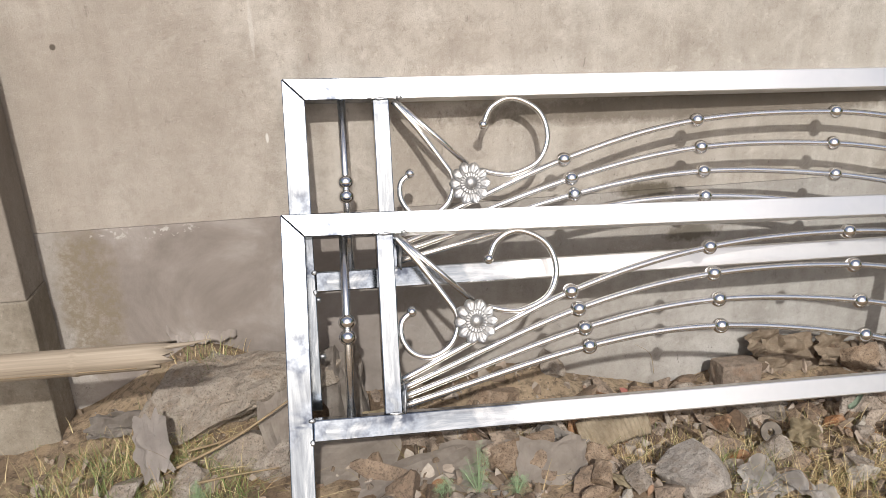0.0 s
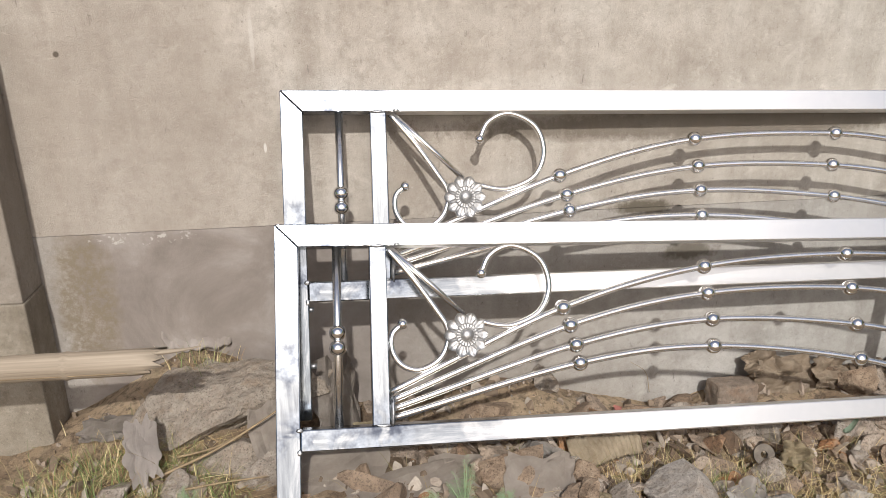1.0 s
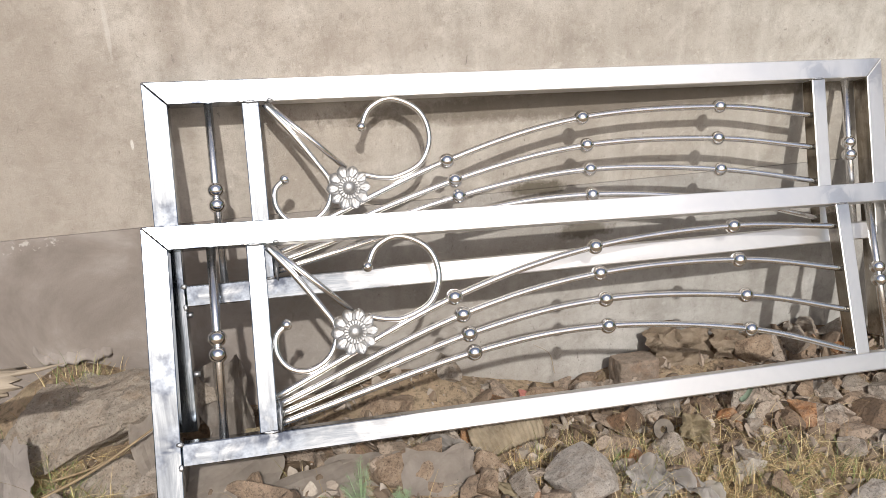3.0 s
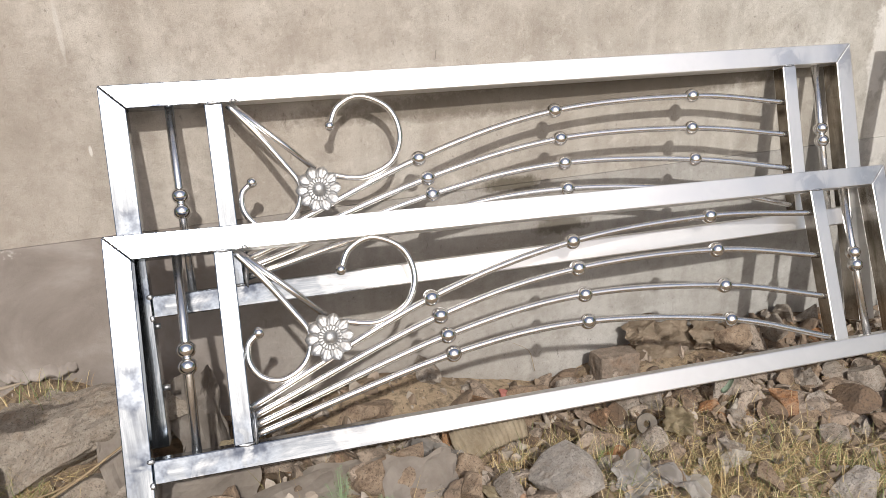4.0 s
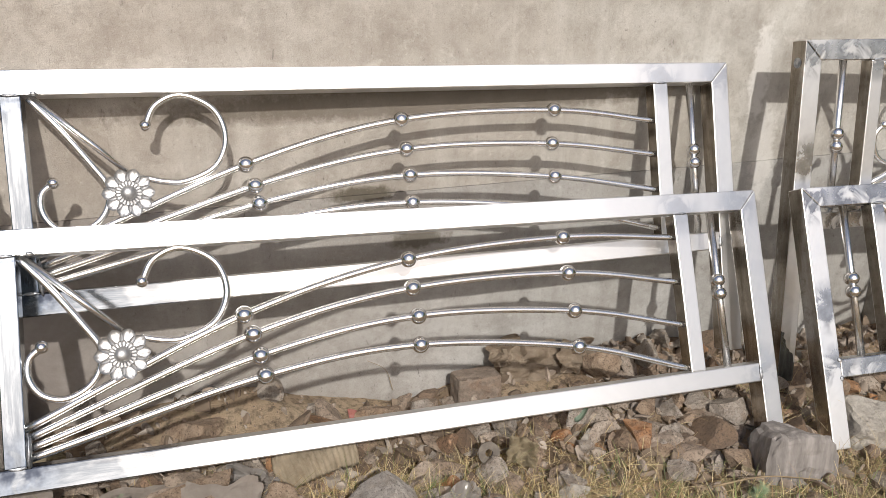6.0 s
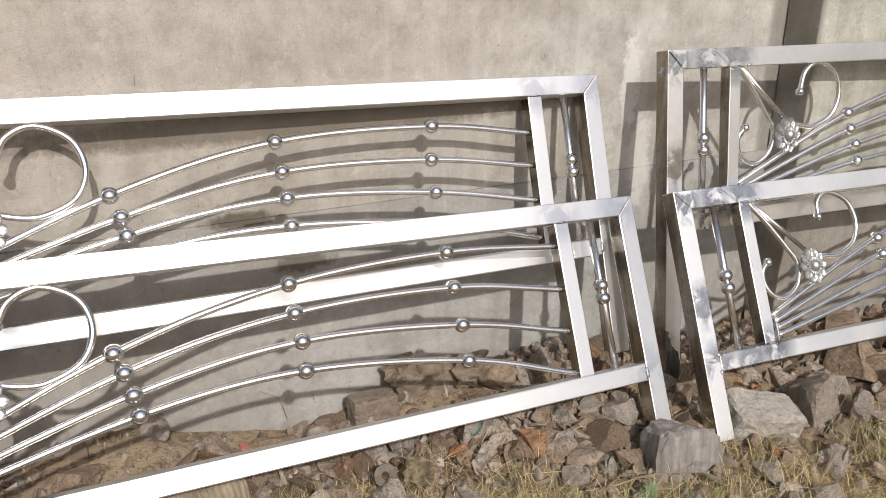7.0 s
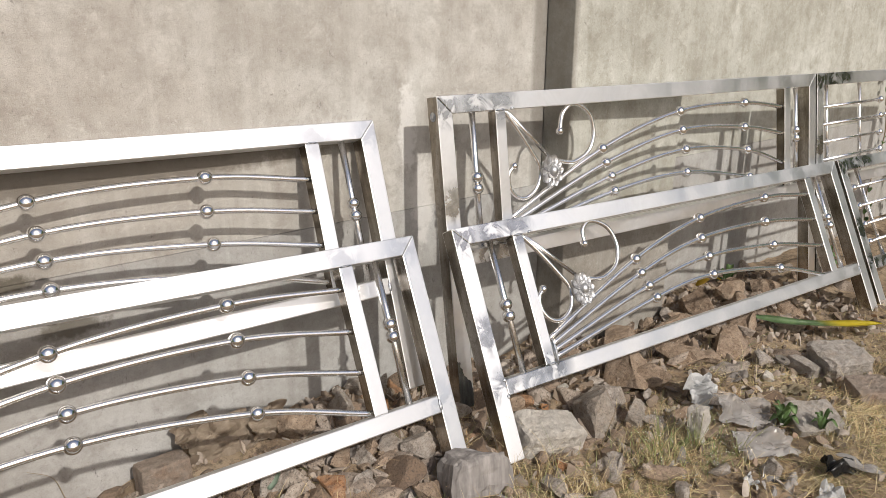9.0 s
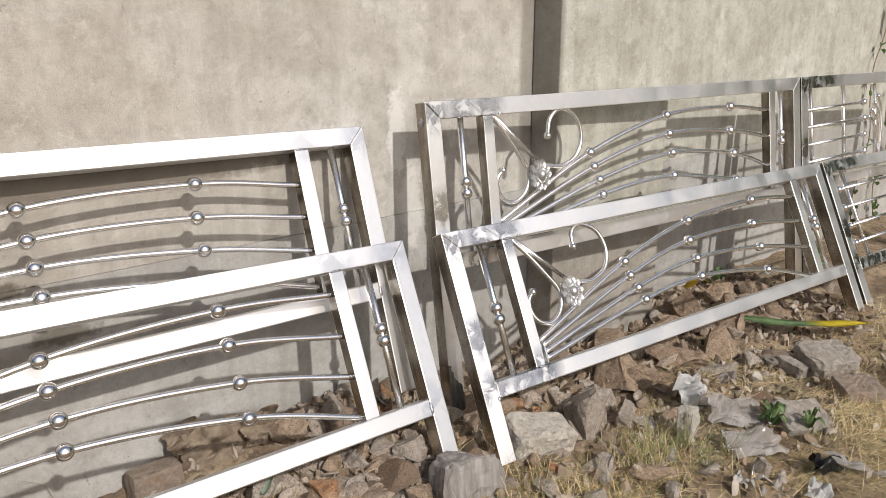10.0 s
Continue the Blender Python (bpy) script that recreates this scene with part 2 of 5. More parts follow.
def earth_material():
    m = Mat("dry earth", 0.95)
    w = m.world()
    c = m.ramp(m.noise(w, 3.5, 6, 0.65), (0.3, (0.34, 0.24, 0.155)), (0.5, (0.55, 0.41, 0.27)), (0.72, (0.69, 0.55, 0.385)))
    c = m.mix(m.ramp(m.noise(w, 45, 5, 0.7), (0.36, 0.7), (0.53, 0.0)), c, (0.075, 0.055, 0.04))
    c = m.mix(m.ramp(m.noise(w, 17, 4), (0.56, 0.0), (0.7, 0.6)), c, (0.47, 0.38, 0.24))
    c = m.mix(m.ramp(m.noise(w, 6.5, 5, 0.6), (0.42, 0.55), (0.55, 0.0)), c, (0.17, 0.115, 0.075))
    m.color(c)
    m.bump(m.math("ADD", m.noise(w, 70, 7, 0.75), m.noise(w, 300, 4)), 1.0, 0.014)
    return m.m


def stone_material(name, dark, mid, light, stain=(0.30, 0.19, 0.10), amount=0.35, dust=0.4, speck=0.8):
    m = Mat(name, 0.9)
    o = m.world()
    v = m.t.nodes.new("ShaderNodeVectorMath")
    v.operation = "ADD"
    m.put(o, v.inputs[0])
    r = m.random()
    m.put(m.math("MULTIPLY", r, 37.0), v.inputs[1])
    p = v.outputs[0]
    c = m.ramp(m.noise(p, 42, 8, 0.7, 0.4), (0.3, dark), (0.5, mid), (0.68, light))
    c = m.mix(m.ramp(m.noise(p, 24, 4), (0.52, 0.0), (0.68, amount)), c, stain)
    c = m.mix(m.ramp(m.noise(p, 16, 5, 0.7), (0.5, 0.0), (0.62, dust)), c, (0.38, 0.305, 0.235))
    c = m.mix(m.ramp(m.noise(p, 210, 5, 0.75), (0.36, speck), (0.47, 0.0)), c, tuple(k * 0.35 for k in dark))
    c = m.mix(m.ramp(m.noise(p, 330, 4, 0.75), (0.56, 0.0), (0.66, 0.5)), c, tuple(min(1, k * 1.2) for k in light))
    c = m.mix(m.math("MULTIPLY", r, 0.3), c, m.mix(0.5, c, dark))
    m.color(c)
    crag = m.math("MULTIPLY", m.voronoi(p, 55), 0.6)
    m.bump(m.math("ADD", m.math("ADD", m.noise(p, 95, 7, 0.72), crag), m.math("MULTIPLY", m.noise(p, 420, 3), 0.35)), 1.0, 0.011)
    return m.m


EARTH = earth_material()
GREY_STONE = stone_material("grey stone", (0.235, 0.20, 0.165), (0.405, 0.355, 0.305), (0.56, 0.505, 0.445))
BROWN_STONE = stone_material("brown clod", (0.18, 0.12, 0.08), (0.37, 0.275, 0.195), (0.51, 0.40, 0.295))
RED_STONE = stone_material("brick rubble", (0.26, 0.115, 0.05), (0.47, 0.23, 0.10), (0.52, 0.34, 0.20), (0.25, 0.2, 0.16), 0.4)
PALE_STONE = stone_material("pale mortar lump", (0.38, 0.345, 0.30), (0.52, 0.48, 0.42), (0.64, 0.60, 0.535), (0.45, 0.39, 0.31), 0.3, 0.1, 0.25)


# ---- mesh helpers ----
def part(name, bm, material, parent=None, label="", smooth=False):
    """Links a bmesh as one mesh object, under a thing or a part if one is given."""
    me = bpy.data.meshes.new(name)
    bm.to_mesh(me)
    bm.free()
    me.materials.append(material)
    if smooth:
        me.shade_smooth()
    ob = new(name, me)
    ob.parent = parent
    return tagged(ob, label)


def again(ob, loc, parent=None, turn=None, size=None):
    """Another object on the same mesh."""
    o = new(ob.name.split(".")[0], ob.data)
    o.parent = parent if parent else ob.parent
    o.location = loc
    if turn:
        o.rotation_euler = turn
    if size:
        o.scale = size
    return o


def prism(poly, y0, y1, bevel=0.003):
    """A bar whose front outline is poly in x and z, from y0 back to y1, with rounded edges."""
    bm = bmesh.new()
    front = [bm.verts.new((x, y0, z)) for x, z in poly]
    back = [bm.verts.new((x, y1, z)) for x, z in poly]
    n = len(poly)
    bm.faces.new(front)
    bm.faces.new(back[::-1])
    for i in range(n):
        bm.faces.new((front[i], back[i], back[(i + 1) % n], front[(i + 1) % n]))
    bmesh.ops.recalc_face_normals(bm, faces=bm.faces)
    if bevel:
        bmesh.ops.bevel(bm, geom=bm.edges[:], offset=bevel, segments=2, profile=0.5, affect="EDGES", clamp_overlap=True)
    return bm


def rect(x0, x1, z0, z1):
    return [(x0, z0), (x1, z0), (x1, z1), (x0, z1)]


def glide(points, steps=10):
    """A smooth line through a few points."""
    p = [Vector(q) for q in points]
    p = [2 * p[0] - p[1], *p, 2 * p[-1] - p[-2]]
    out = []
    for i in range(1, len(p) - 2):
        a, b, c, d = p[i - 1 : i + 3]
        for k in range(steps):
            t = k / steps
            out.append(0.5 * (2 * b + (c - a) * t + (2 * a - 5 * b + 4 * c - d) * t * t + (3 * b - a - 3 * c + d) * t**3))
    return out + [p[-2]]


def sweep(line, radius, sides=12, bm=None):
    """A round rod along a line; radius may be a function of the way along, 0 to 1."""
    bm = bm or bmesh.new()
    n, rings, side = len(line), [], None
    for i, q in enumerate(line):
        d = (line[min(i + 1, n - 1)] - line[max(i - 1, 0)]).normalized()
        side = (side - d * side.dot(d)).normalized() if side else d.orthogonal().normalized()
        up = d.cross(side)
        r = radius(i / (n - 1)) if callable(radius) else radius
        rings.append([bm.verts.new(q + r * (math.cos(a) * side + math.sin(a) * up)) for a in (2 * math.pi * k / sides for k in range(sides))])
    for a, b in zip(rings, rings[1:]):
        for k in range(sides):
            bm.faces.new((a[k], a[(k + 1) % sides], b[(k + 1) % sides], b[k]))
    bm.faces.new(rings[0][::-1])
    bm.faces.new(rings[-1])
    bmesh.ops.recalc_face_normals(bm, faces=bm.faces)
    return bm


def ball(radius, flat=1.0):
    bm = bmesh.new()
    bmesh.ops.create_uvsphere(bm, u_segments=20, v_segments=12, radius=radius)
    bmesh.ops.scale(bm, vec=(1, 1, flat), verts=bm.verts)
    return bm


def box(x0, x1, y0, y1, z0, z1, bevel=0.0):
    return prism(rect(x0, x1, z0, z1), y0, y1, bevel)


# ---- setting: wall, plinth, piers, ground ----
def land(x, y):
    """Height of the ground."""
    s = min(max((x + 0.5) / 1.4, 0), 1)
    s = s * s * (3 - 2 * s)
    z = 0.085 * (1 - s) - 0.02 * min(max((x - 1.2) / 1.5, 0), 2)
    z += 0.15 * math.exp(-(((x + 0.62) / 0.24) ** 2) - ((y + 0.02) / 0.17) ** 2)
    z += 0.05 * math.exp(-(((x - 0.15) / 0.3) ** 2) - ((y + 0.6) / 0.22) ** 2)
    z += 0.06 * math.exp(-(((x - 1.2) / 0.33) ** 2) - (y / 0.13) ** 2) + 0.035 * math.exp(-(((x - 0.15) / 0.2) ** 2) - ((y + 0.08) / 0.15) ** 2)
    q = Vector((x, y, 0.0))
    z += 0.05 * noise.noise(q * 2.3) + 0.022 * noise.noise(q * 7 + Vector((5, 1, 0))) + 0.009 * noise.noise(q * 21)
    return z


def ground():
    xs = np.concatenate([[-2500, -600, -150, -40, -12, -5, -3, -2], np.arange(-1.5, 4.8, 0.03), [5, 5.5, 6.5, 8, 12, 40, 150, 600, 2500]])
    ys = np.concatenate([[-2500, -600, -150, -40, -12, -6, -4, -3, -2.4, -2], np.arange(-1.7, 0.08, 0.03), [0.3, 1, 4, 20, 100, 600, 2500]])
    verts = [(x, y, land(x, y) if abs(x) < 12 and -12 < y < 2 else -0.02) for y in ys for x in xs]
    w = len(xs)
    faces = [(j * w + i, j * w + i + 1, (j + 1) * w + i + 1, (j + 1) * w + i) for j in range(len(ys) - 1) for i in range(w - 1)]
    me = bpy.data.meshes.new("ground")
    me.from_pydata([tuple(map(float, v)) for v in verts], [], faces)
    me.materials.append(EARTH)
    me.shade_smooth()
    tagged(new("ground", me), "uneven dry brown earth with rubble along a wall", "ground", kind="structure")


ground()
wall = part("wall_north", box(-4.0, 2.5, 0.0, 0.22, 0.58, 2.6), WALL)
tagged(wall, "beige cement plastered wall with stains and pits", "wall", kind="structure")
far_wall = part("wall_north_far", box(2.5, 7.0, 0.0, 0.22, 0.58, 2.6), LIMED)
tagged(far_wall, "pale limewashed plaster wall beyond a pier", "wall", kind="structure")
plinth = part("wall_base", box(-4.0, 7.0, -0.003, 0.22, -0.5, 0.579), PLINTH)
tagged(plinth, "cement wall base with a grey damp patch", "wall", kind="structure")


def plaster_lip(x0, x1, z0, z1, parent):
    """A shell of plaster come loose from the wall base, with a jagged lower rim over a dark gap."""
    bm = bmesh.new()
    n, rims = 40, []
    for k in range(n + 1):
        u = k / n
        x = x0 + (x1 - x0) * u
        low = z0 + (z1 - z0) * u + 0.014 * noise.noise(Vector((u * 7, 2, 0))) + 0.007 * noise.noise(Vector((u * 23, 5, 0))) + 0.03 * (u < 0.12) * (0.12 - u) / 0.12
        out = 0.022 * math.sin(math.pi * min(1, 0.08 + u * 0.92)) ** 0.6 + 0.004 * noise.noise(Vector((u * 11, 9, 0)))
        rims.append([bm.verts.new((x, -0.0035, low + 0.02)), bm.verts.new((x, -0.004 - out, low + 0.007)), bm.verts.new((x, -0.006 - out, low)), bm.verts.new((x, -0.004, low + 0.006))])
    for a, b in zip(rims, rims[1:]):
        for i in range(3):
            bm.faces.new((a[i], b[i], b[i + 1], a[i + 1]))
    bm.faces.new(rims[0])
    bm.faces.new(rims[-1][::-1])
    bmesh.ops.recalc_face_normals(bm, faces=bm.faces)
    part("plaster_lip", bm, PLINTH, parent, "broken plaster shell over a gap", True)


plaster_lip(-0.712, -0.54, 0.262, 0.262, plinth)


def pier(x0, x1, depth, face, base):
    foot = part("pier_base", box(x0 - 0.002, x1 + 0.003, -depth - 0.003, -0.003, -0.4, 0.46, 0.004), base)
    tagged(foot, "weathered grey cement base of a pier", "pier", kind="structure")
    ob = part("pier", box(x0, x1, -depth, -0.003, 0.46, 2.6, 0.004), face)
    return tagged(ob, "plastered rectangular pier standing out of the wall", "pier", kind="structure")


pier(-1.42, -0.973, 0.125, GREY_PIER, PILLAR)
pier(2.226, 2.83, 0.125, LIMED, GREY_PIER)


# ---- the grilles ----
TUBE, DEEP = 0.05, 0.05


def bead_row(rod, spots, radius, y):
    first = None
    for u, v in spots:
        if first is None:
            first = part("bead", ball(radius, 0.95), BEAD, rod, smooth=True)
            first.location = (u, y, -v)
        else:
            again(first, (u, y, -v))


def flower(grille, u, v, y):
    """A cast rosette of two rings of petals round a knob."""
    bm = bmesh.new()
    bmesh.ops.create_cone(bm, cap_ends=True, segments=24, radius1=0.030, radius2=0.024, depth=0.005)
    disc = part("flower", bm, CAST, grille, "cast aluminium sunflower rosette", True)
    disc.location, disc.rotation_euler = (u, y, -v), (radians(90), 0, radians(7))

    def petal(length, width, rise):
        """A pointed petal with a raised rim and a rib, closed by a skirt."""
        bm = bmesh.new()
        across = (-1, -0.8, -0.5, -0.15, 0, 0.15, 0.5, 0.8, 1)
        rows = []
        for i in range(11):
            t = i / 10
            half = width * math.sin(math.pi * (0.16 + 0.83 * t) ** 1.45) ** 0.62 if i < 10 else width * 0.12
            edge = max(0.0, (t - 0.8) / 0.2)
            rows.append([bm.verts.new((0.012 + length * t, half * k, rise * (max(abs(k) ** 3, edge) + 0.2 * (1 - min(1, abs(k) * 5)) - 0.3 * t))) for k in across])
        for a, b in zip(rows, rows[1:]):
            for k in range(len(across) - 1):
                bm.faces.new((a[k], b[k], b[k + 1], a[k + 1]))
        rim = [r[0] for r in rows] + rows[-1][1:] + [r[-1] for r in rows[-2::-1]]
        top = [bm.verts.new(v.co) for v in rim]
        foot = [bm.verts.new((v.co.x, v.co.y, -0.004)) for v in rim]
        for k in range(len(rim) - 1):
            bm.faces.new((top[k], top[k + 1], foot[k + 1], foot[k]))
        return bm

    outer = inner = None
    for k in range(10):
        a = 2 * math.pi * k / 10
        if outer is None:
            outer = part("petal", petal(0.038, 0.0142, 0.0045), CAST, disc, smooth=True)
            outer.location, outer.rotation_euler = (0, 0, 0.002), (0, 0, a)
            inner = part("petal", petal(0.015, 0.0036, 0.003), CAST, disc, smooth=True)
            inner.location, inner.rotation_euler = (0, 0, 0.006), (0, 0, a + 0.16)
            again(inner, (0, 0, 0.006), disc, (0, 0, a + 0.47))
        else:
            again(outer, (0, 0, 0.002), disc, (0, 0, a))
            again(inner, (0, 0, 0.006), disc, (0, 0, a + 0.16))
            again(inner, (0, 0, 0.006), disc, (0, 0, a + 0.47))
    knob = part("knob", ball(0.0155, 0.8), CAST, disc, smooth=True)
    knob.location = (0, 0, 0.009)


def weld(grille, u, v, y, size, seed):
    """A lumpy, scorched weld bead."""
    bm = bmesh.new()
    bmesh.ops.create_icosphere(bm, subdivisions=3, radius=1)
    for q in bm.verts:
        q.co *= 0.85 + 0.3 * noise.noise(q.co * 2.6 + Vector((seed * 1.37, 0, 0)))
    bmesh.ops.scale(bm, vec=size, verts=bm.verts)
    ob = part("weld", bm, WELD, grille, "scorched grey weld", True)
    ob.location = (u, y, -v)


def dark_sides(ob):
    """Gives the left side of an upright tube its own finish, with dark reflections painted in."""
    ob.data.materials.append(DARK_SIDE)
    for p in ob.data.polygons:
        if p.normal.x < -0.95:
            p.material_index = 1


def frame_bars(grille, length, low, leg, along, upright):
    """Mitred top rail, two stiles that run down into legs, and the bottom rail."""
    w = TUBE
    part("top_rail", prism([(0.0005, 0), (length - 0.0005, 0), (length - w, -w + 0.0005), (w, -w + 0.0005)], 0, DEEP, 0.0018), along, grille)
    dark_sides(part("stile", prism([(0, -0.0005), (w - 0.0005, -w), (w - 0.0005, -leg), (0, -leg)], 0, DEEP, 0.0018), upright, grille))
    dark_sides(part("stile", prism([(length, -0.0005), (length, -leg), (length - w + 0.0005, -leg), (length - w + 0.0005, -w)], 0, DEEP, 0.0018), upright, grille))
    part("bottom_rail", prism(rect(w, length - w, -low, -low + 0.046), 0.001, DEEP - 0.001), along, grille)


def post(grille, u, low, upright, width=0.037):
    dark_sides(part("post", prism(rect(u - width / 2, u + width / 2, -low + 0.046, -TUBE), 0.002, 0.04, 0.002), upright, grille))


def baluster(grille, u, low, mid, y=0.022):
    rod = part("baluster", sweep([Vector((u, y, -TUBE + 0.002)), Vector((u, y, -low + 0.044))], 0.0095), ROD, grille, smooth=True)
    bead_row(rod, [(u, mid - 0.0165), (u, mid + 0.0165)], 0.0188, y)


def scrolls(grille, u, v, y, tip_u=0.0, tip_v=0.0):
    """The two hooked scrolls that leave the flower at u, v, each with a ball at its tip, and the stay from the post."""
    arc = [(157, 0.0815), (125, 0.090), (90, 0.093), (45, 0.087), (0, 0.081), (-45, 0.080), (-90, 0.084), (-115, 0.094), (-138, 0.112)]
    curve = [Vector((u + 0.117 + r * math.cos(radians(a)), y, -v + 0.104 + r * math.sin(radians(a)))) for a, r in arc]
    for k, share in ((0, 1.0), (1, 0.35)):
        curve[k] += share * Vector((tip_u, 0, -tip_v))
    line = glide(curve, 6)
    hook = part("scroll", sweep(line, 0.0068), ROD, grille, smooth=True)
    tip = part("ball_tip", ball(0.0118), BEAD, hook, smooth=True)
    tip.location = line[0]
    arc = [(133, 0.0495), (165, 0.058), (200, 0.061), (235, 0.064), (270, 0.064), (310, 0.062), (345, 0.064), (20, 0.070)]
    low = [(u - 0.104 + r * math.cos(radians(a)), y, -v - 0.008 + r * math.sin(radians(a))) for a, r in arc]
    line = glide([*low, (u - 0.063, y, -v + 0.058), (u - 0.115, y, -v + 0.132), (u - 0.168, y, -v + 0.196)], 6)
    hook = part("scroll", sweep(line, 0.0068), ROD, grille, smooth=True)
    tip = part("ball_tip", ball(0.0118), BEAD, hook, smooth=True)
    tip.location = line[0]
    part("stay", sweep([Vector((u - 0.165, y, -v + 0.2)), Vector((u + 0.0, y, -v + 0.045))], 0.0065), ROD, grille, smooth=True)


def fan_grille(m, length, right_post, right_rod, bloom, fans, low, leg, seed, label, along=RAIL, upright=STILE, rod_bead=0.236, tip=(0.0, 0.0)):
    """A low steel railing panel: frame, two posts, end balusters, a flower with scrolls and four arched rods with beads."""
    g = new("railing_panel")
    g.matrix_world = m
    tagged(g, label, "railing panel", "stainless railing panels")
    y = 0.014
    frame_bars(g, length, low, leg, along, upright)
    post(g, 0.22, low, upright)
    post(g, right_post, low, upright, 0.041)
    baluster(g, 0.131, low, 0.251)
    baluster(g, right_rod, low, rod_bead)
    for k, (beads, v_end) in enumerate(fans):
        start = (0.236, y, -(low - 0.112 + 0.018 * k))
        line = glide([start, *((u, y, -v) for u, v in beads), (right_post - 0.018, y, -v_end)], 14)
        rod = part("arched_rod", sweep(line, 0.0076), ROD, g, smooth=True)
        bead_row(rod, beads, 0.0192, y)
    scrolls(g, *bloom, y, *tip)
    flower(g, *bloom, y - 0.012)
    for i, (u, v, s) in enumerate(((0.22, 0.049, (0.018, 0.003, 0.004)), (0.262, 0.047, (0.008, 0.006, 0.005)), (0.244, low - 0.075, (0.006, 0.008, 0.04)),
                                   (0.048, low - 0.045, (0.008, 0.003, 0.006)), (0.048, low, (0.006, 0.003, 0.008)), (0.225, low - 0.046, (0.017, 0.002, 0.004)), (length - 0.049, low - 0.02, (0.006, 0.003, 0.016)), (right_post, 0.049, (0.018, 0.002, 0.003)))):
        weld(g, u, v, 0.0, s, seed * 9 + i)
    return g


def lug(grille, u, v, y, reach):
    """A short stub of rod welded to the side of a stile."""
    part("lug", sweep([Vector((u, y, -v)), Vector((u + reach, y, -v))], 0.006, 10), WELD, grille, smooth=True)


FRONT = pose(-0.3786, -0.2599, 0.666, -26.58, 2.86, 1.57)
BACK = pose(-0.3588, -0.0732, 0.923, -19.81, 1.70, 0.93)
FAR_BACK = pose(1.641, -0.172, 0.935, -9.3, 0.75, -3.2)
FAR_FRONT = pose(1.609, -0.2802, 0.5906, -26.73, 0.72, -3.38)
back = fan_grille(BACK, 1.879, 1.678, 1.777, (0.417, 0.250), [([(0.652, 0.203), (1.000, 0.119), (1.382, 0.108)], 0.142), ([(0.668, 0.249), (1.007, 0.186), (1.371, 0.188)], 0.227),
    ([(0.674, 0.287), (1.011, 0.245), (1.372, 0.267)], 0.317), ([(0.680, 0.330), (1.012, 0.307), (1.376, 0.346)], 0.415)], 0.482, 0.75, 1, "bright stainless steel railing panel leaning against the plastered wall")
fan_grille(FRONT, 1.914, 1.686, 1.785, (0.409, 0.249), [([(0.637, 0.196), (0.988, 0.109), (1.363, 0.085)], 0.105), ([(0.652, 0.236), (0.992, 0.172), (1.368, 0.169)], 0.215),
    ([(0.663, 0.280), (0.999, 0.233), (1.374, 0.257)], 0.320), ([(0.670, 0.321), (0.998, 0.295), (1.375, 0.340)], 0.425)], 0.48, 0.63, 2, "bright stainless steel railing panel leaning on another panel, legs in rubble")
lug(back, 0.048, 0.50, 0.02, 0.012)
lug(back, 0.048, 0.63, 0.02, 0.016)
far_back = fan_grille(FAR_BACK, 1.875, 1.675, 1.762, (0.405, 0.244), [([(0.637, 0.197), (1.027, 0.101), (1.403, 0.092)], 0.121), ([(0.650, 0.244), (1.037, 0.167), (1.400, 0.182)], 0.226),
    ([(0.673, 0.290), (1.052, 0.236), (1.418, 0.270)], 0.343), ([(0.685, 0.340), (1.055, 0.317), (1.428, 0.373)], 0.43)], 0.482, 0.9, 3, "weld-stained stainless steel railing panel leaning against a wall pier", DULL_RAIL, DULL_STILE, tip=(0.010, 0.019))
part("side_hole", sweep([Vector((0.004, 0.025, -0.055)), Vector((-0.0012, 0.025, -0.055))], 0.013, 18), WELD, far_back, "dark round hole in the tube side")
fan_grille(FAR_FRONT, 1.932, 1.712, 1.796, (0.407, 0.246), [([(0.668, 0.198), (1.026, 0.113), (1.416, 0.089)], 0.112), ([(0.675, 0.245), (1.005, 0.182), (1.383, 0.178)], 0.214),
    ([(0.694, 0.290), (1.017, 0.248), (1.388, 0.268)], 0.322), ([(0.714, 0.333), (1.014, 0.312), (1.390, 0.358)], 0.446)], 0.475, 0.645, 4, "dull stainless steel railing panel leaning on another panel, legs on earth", DULL_RAIL, DULL_STILE, tip=(0.023, 0.004))


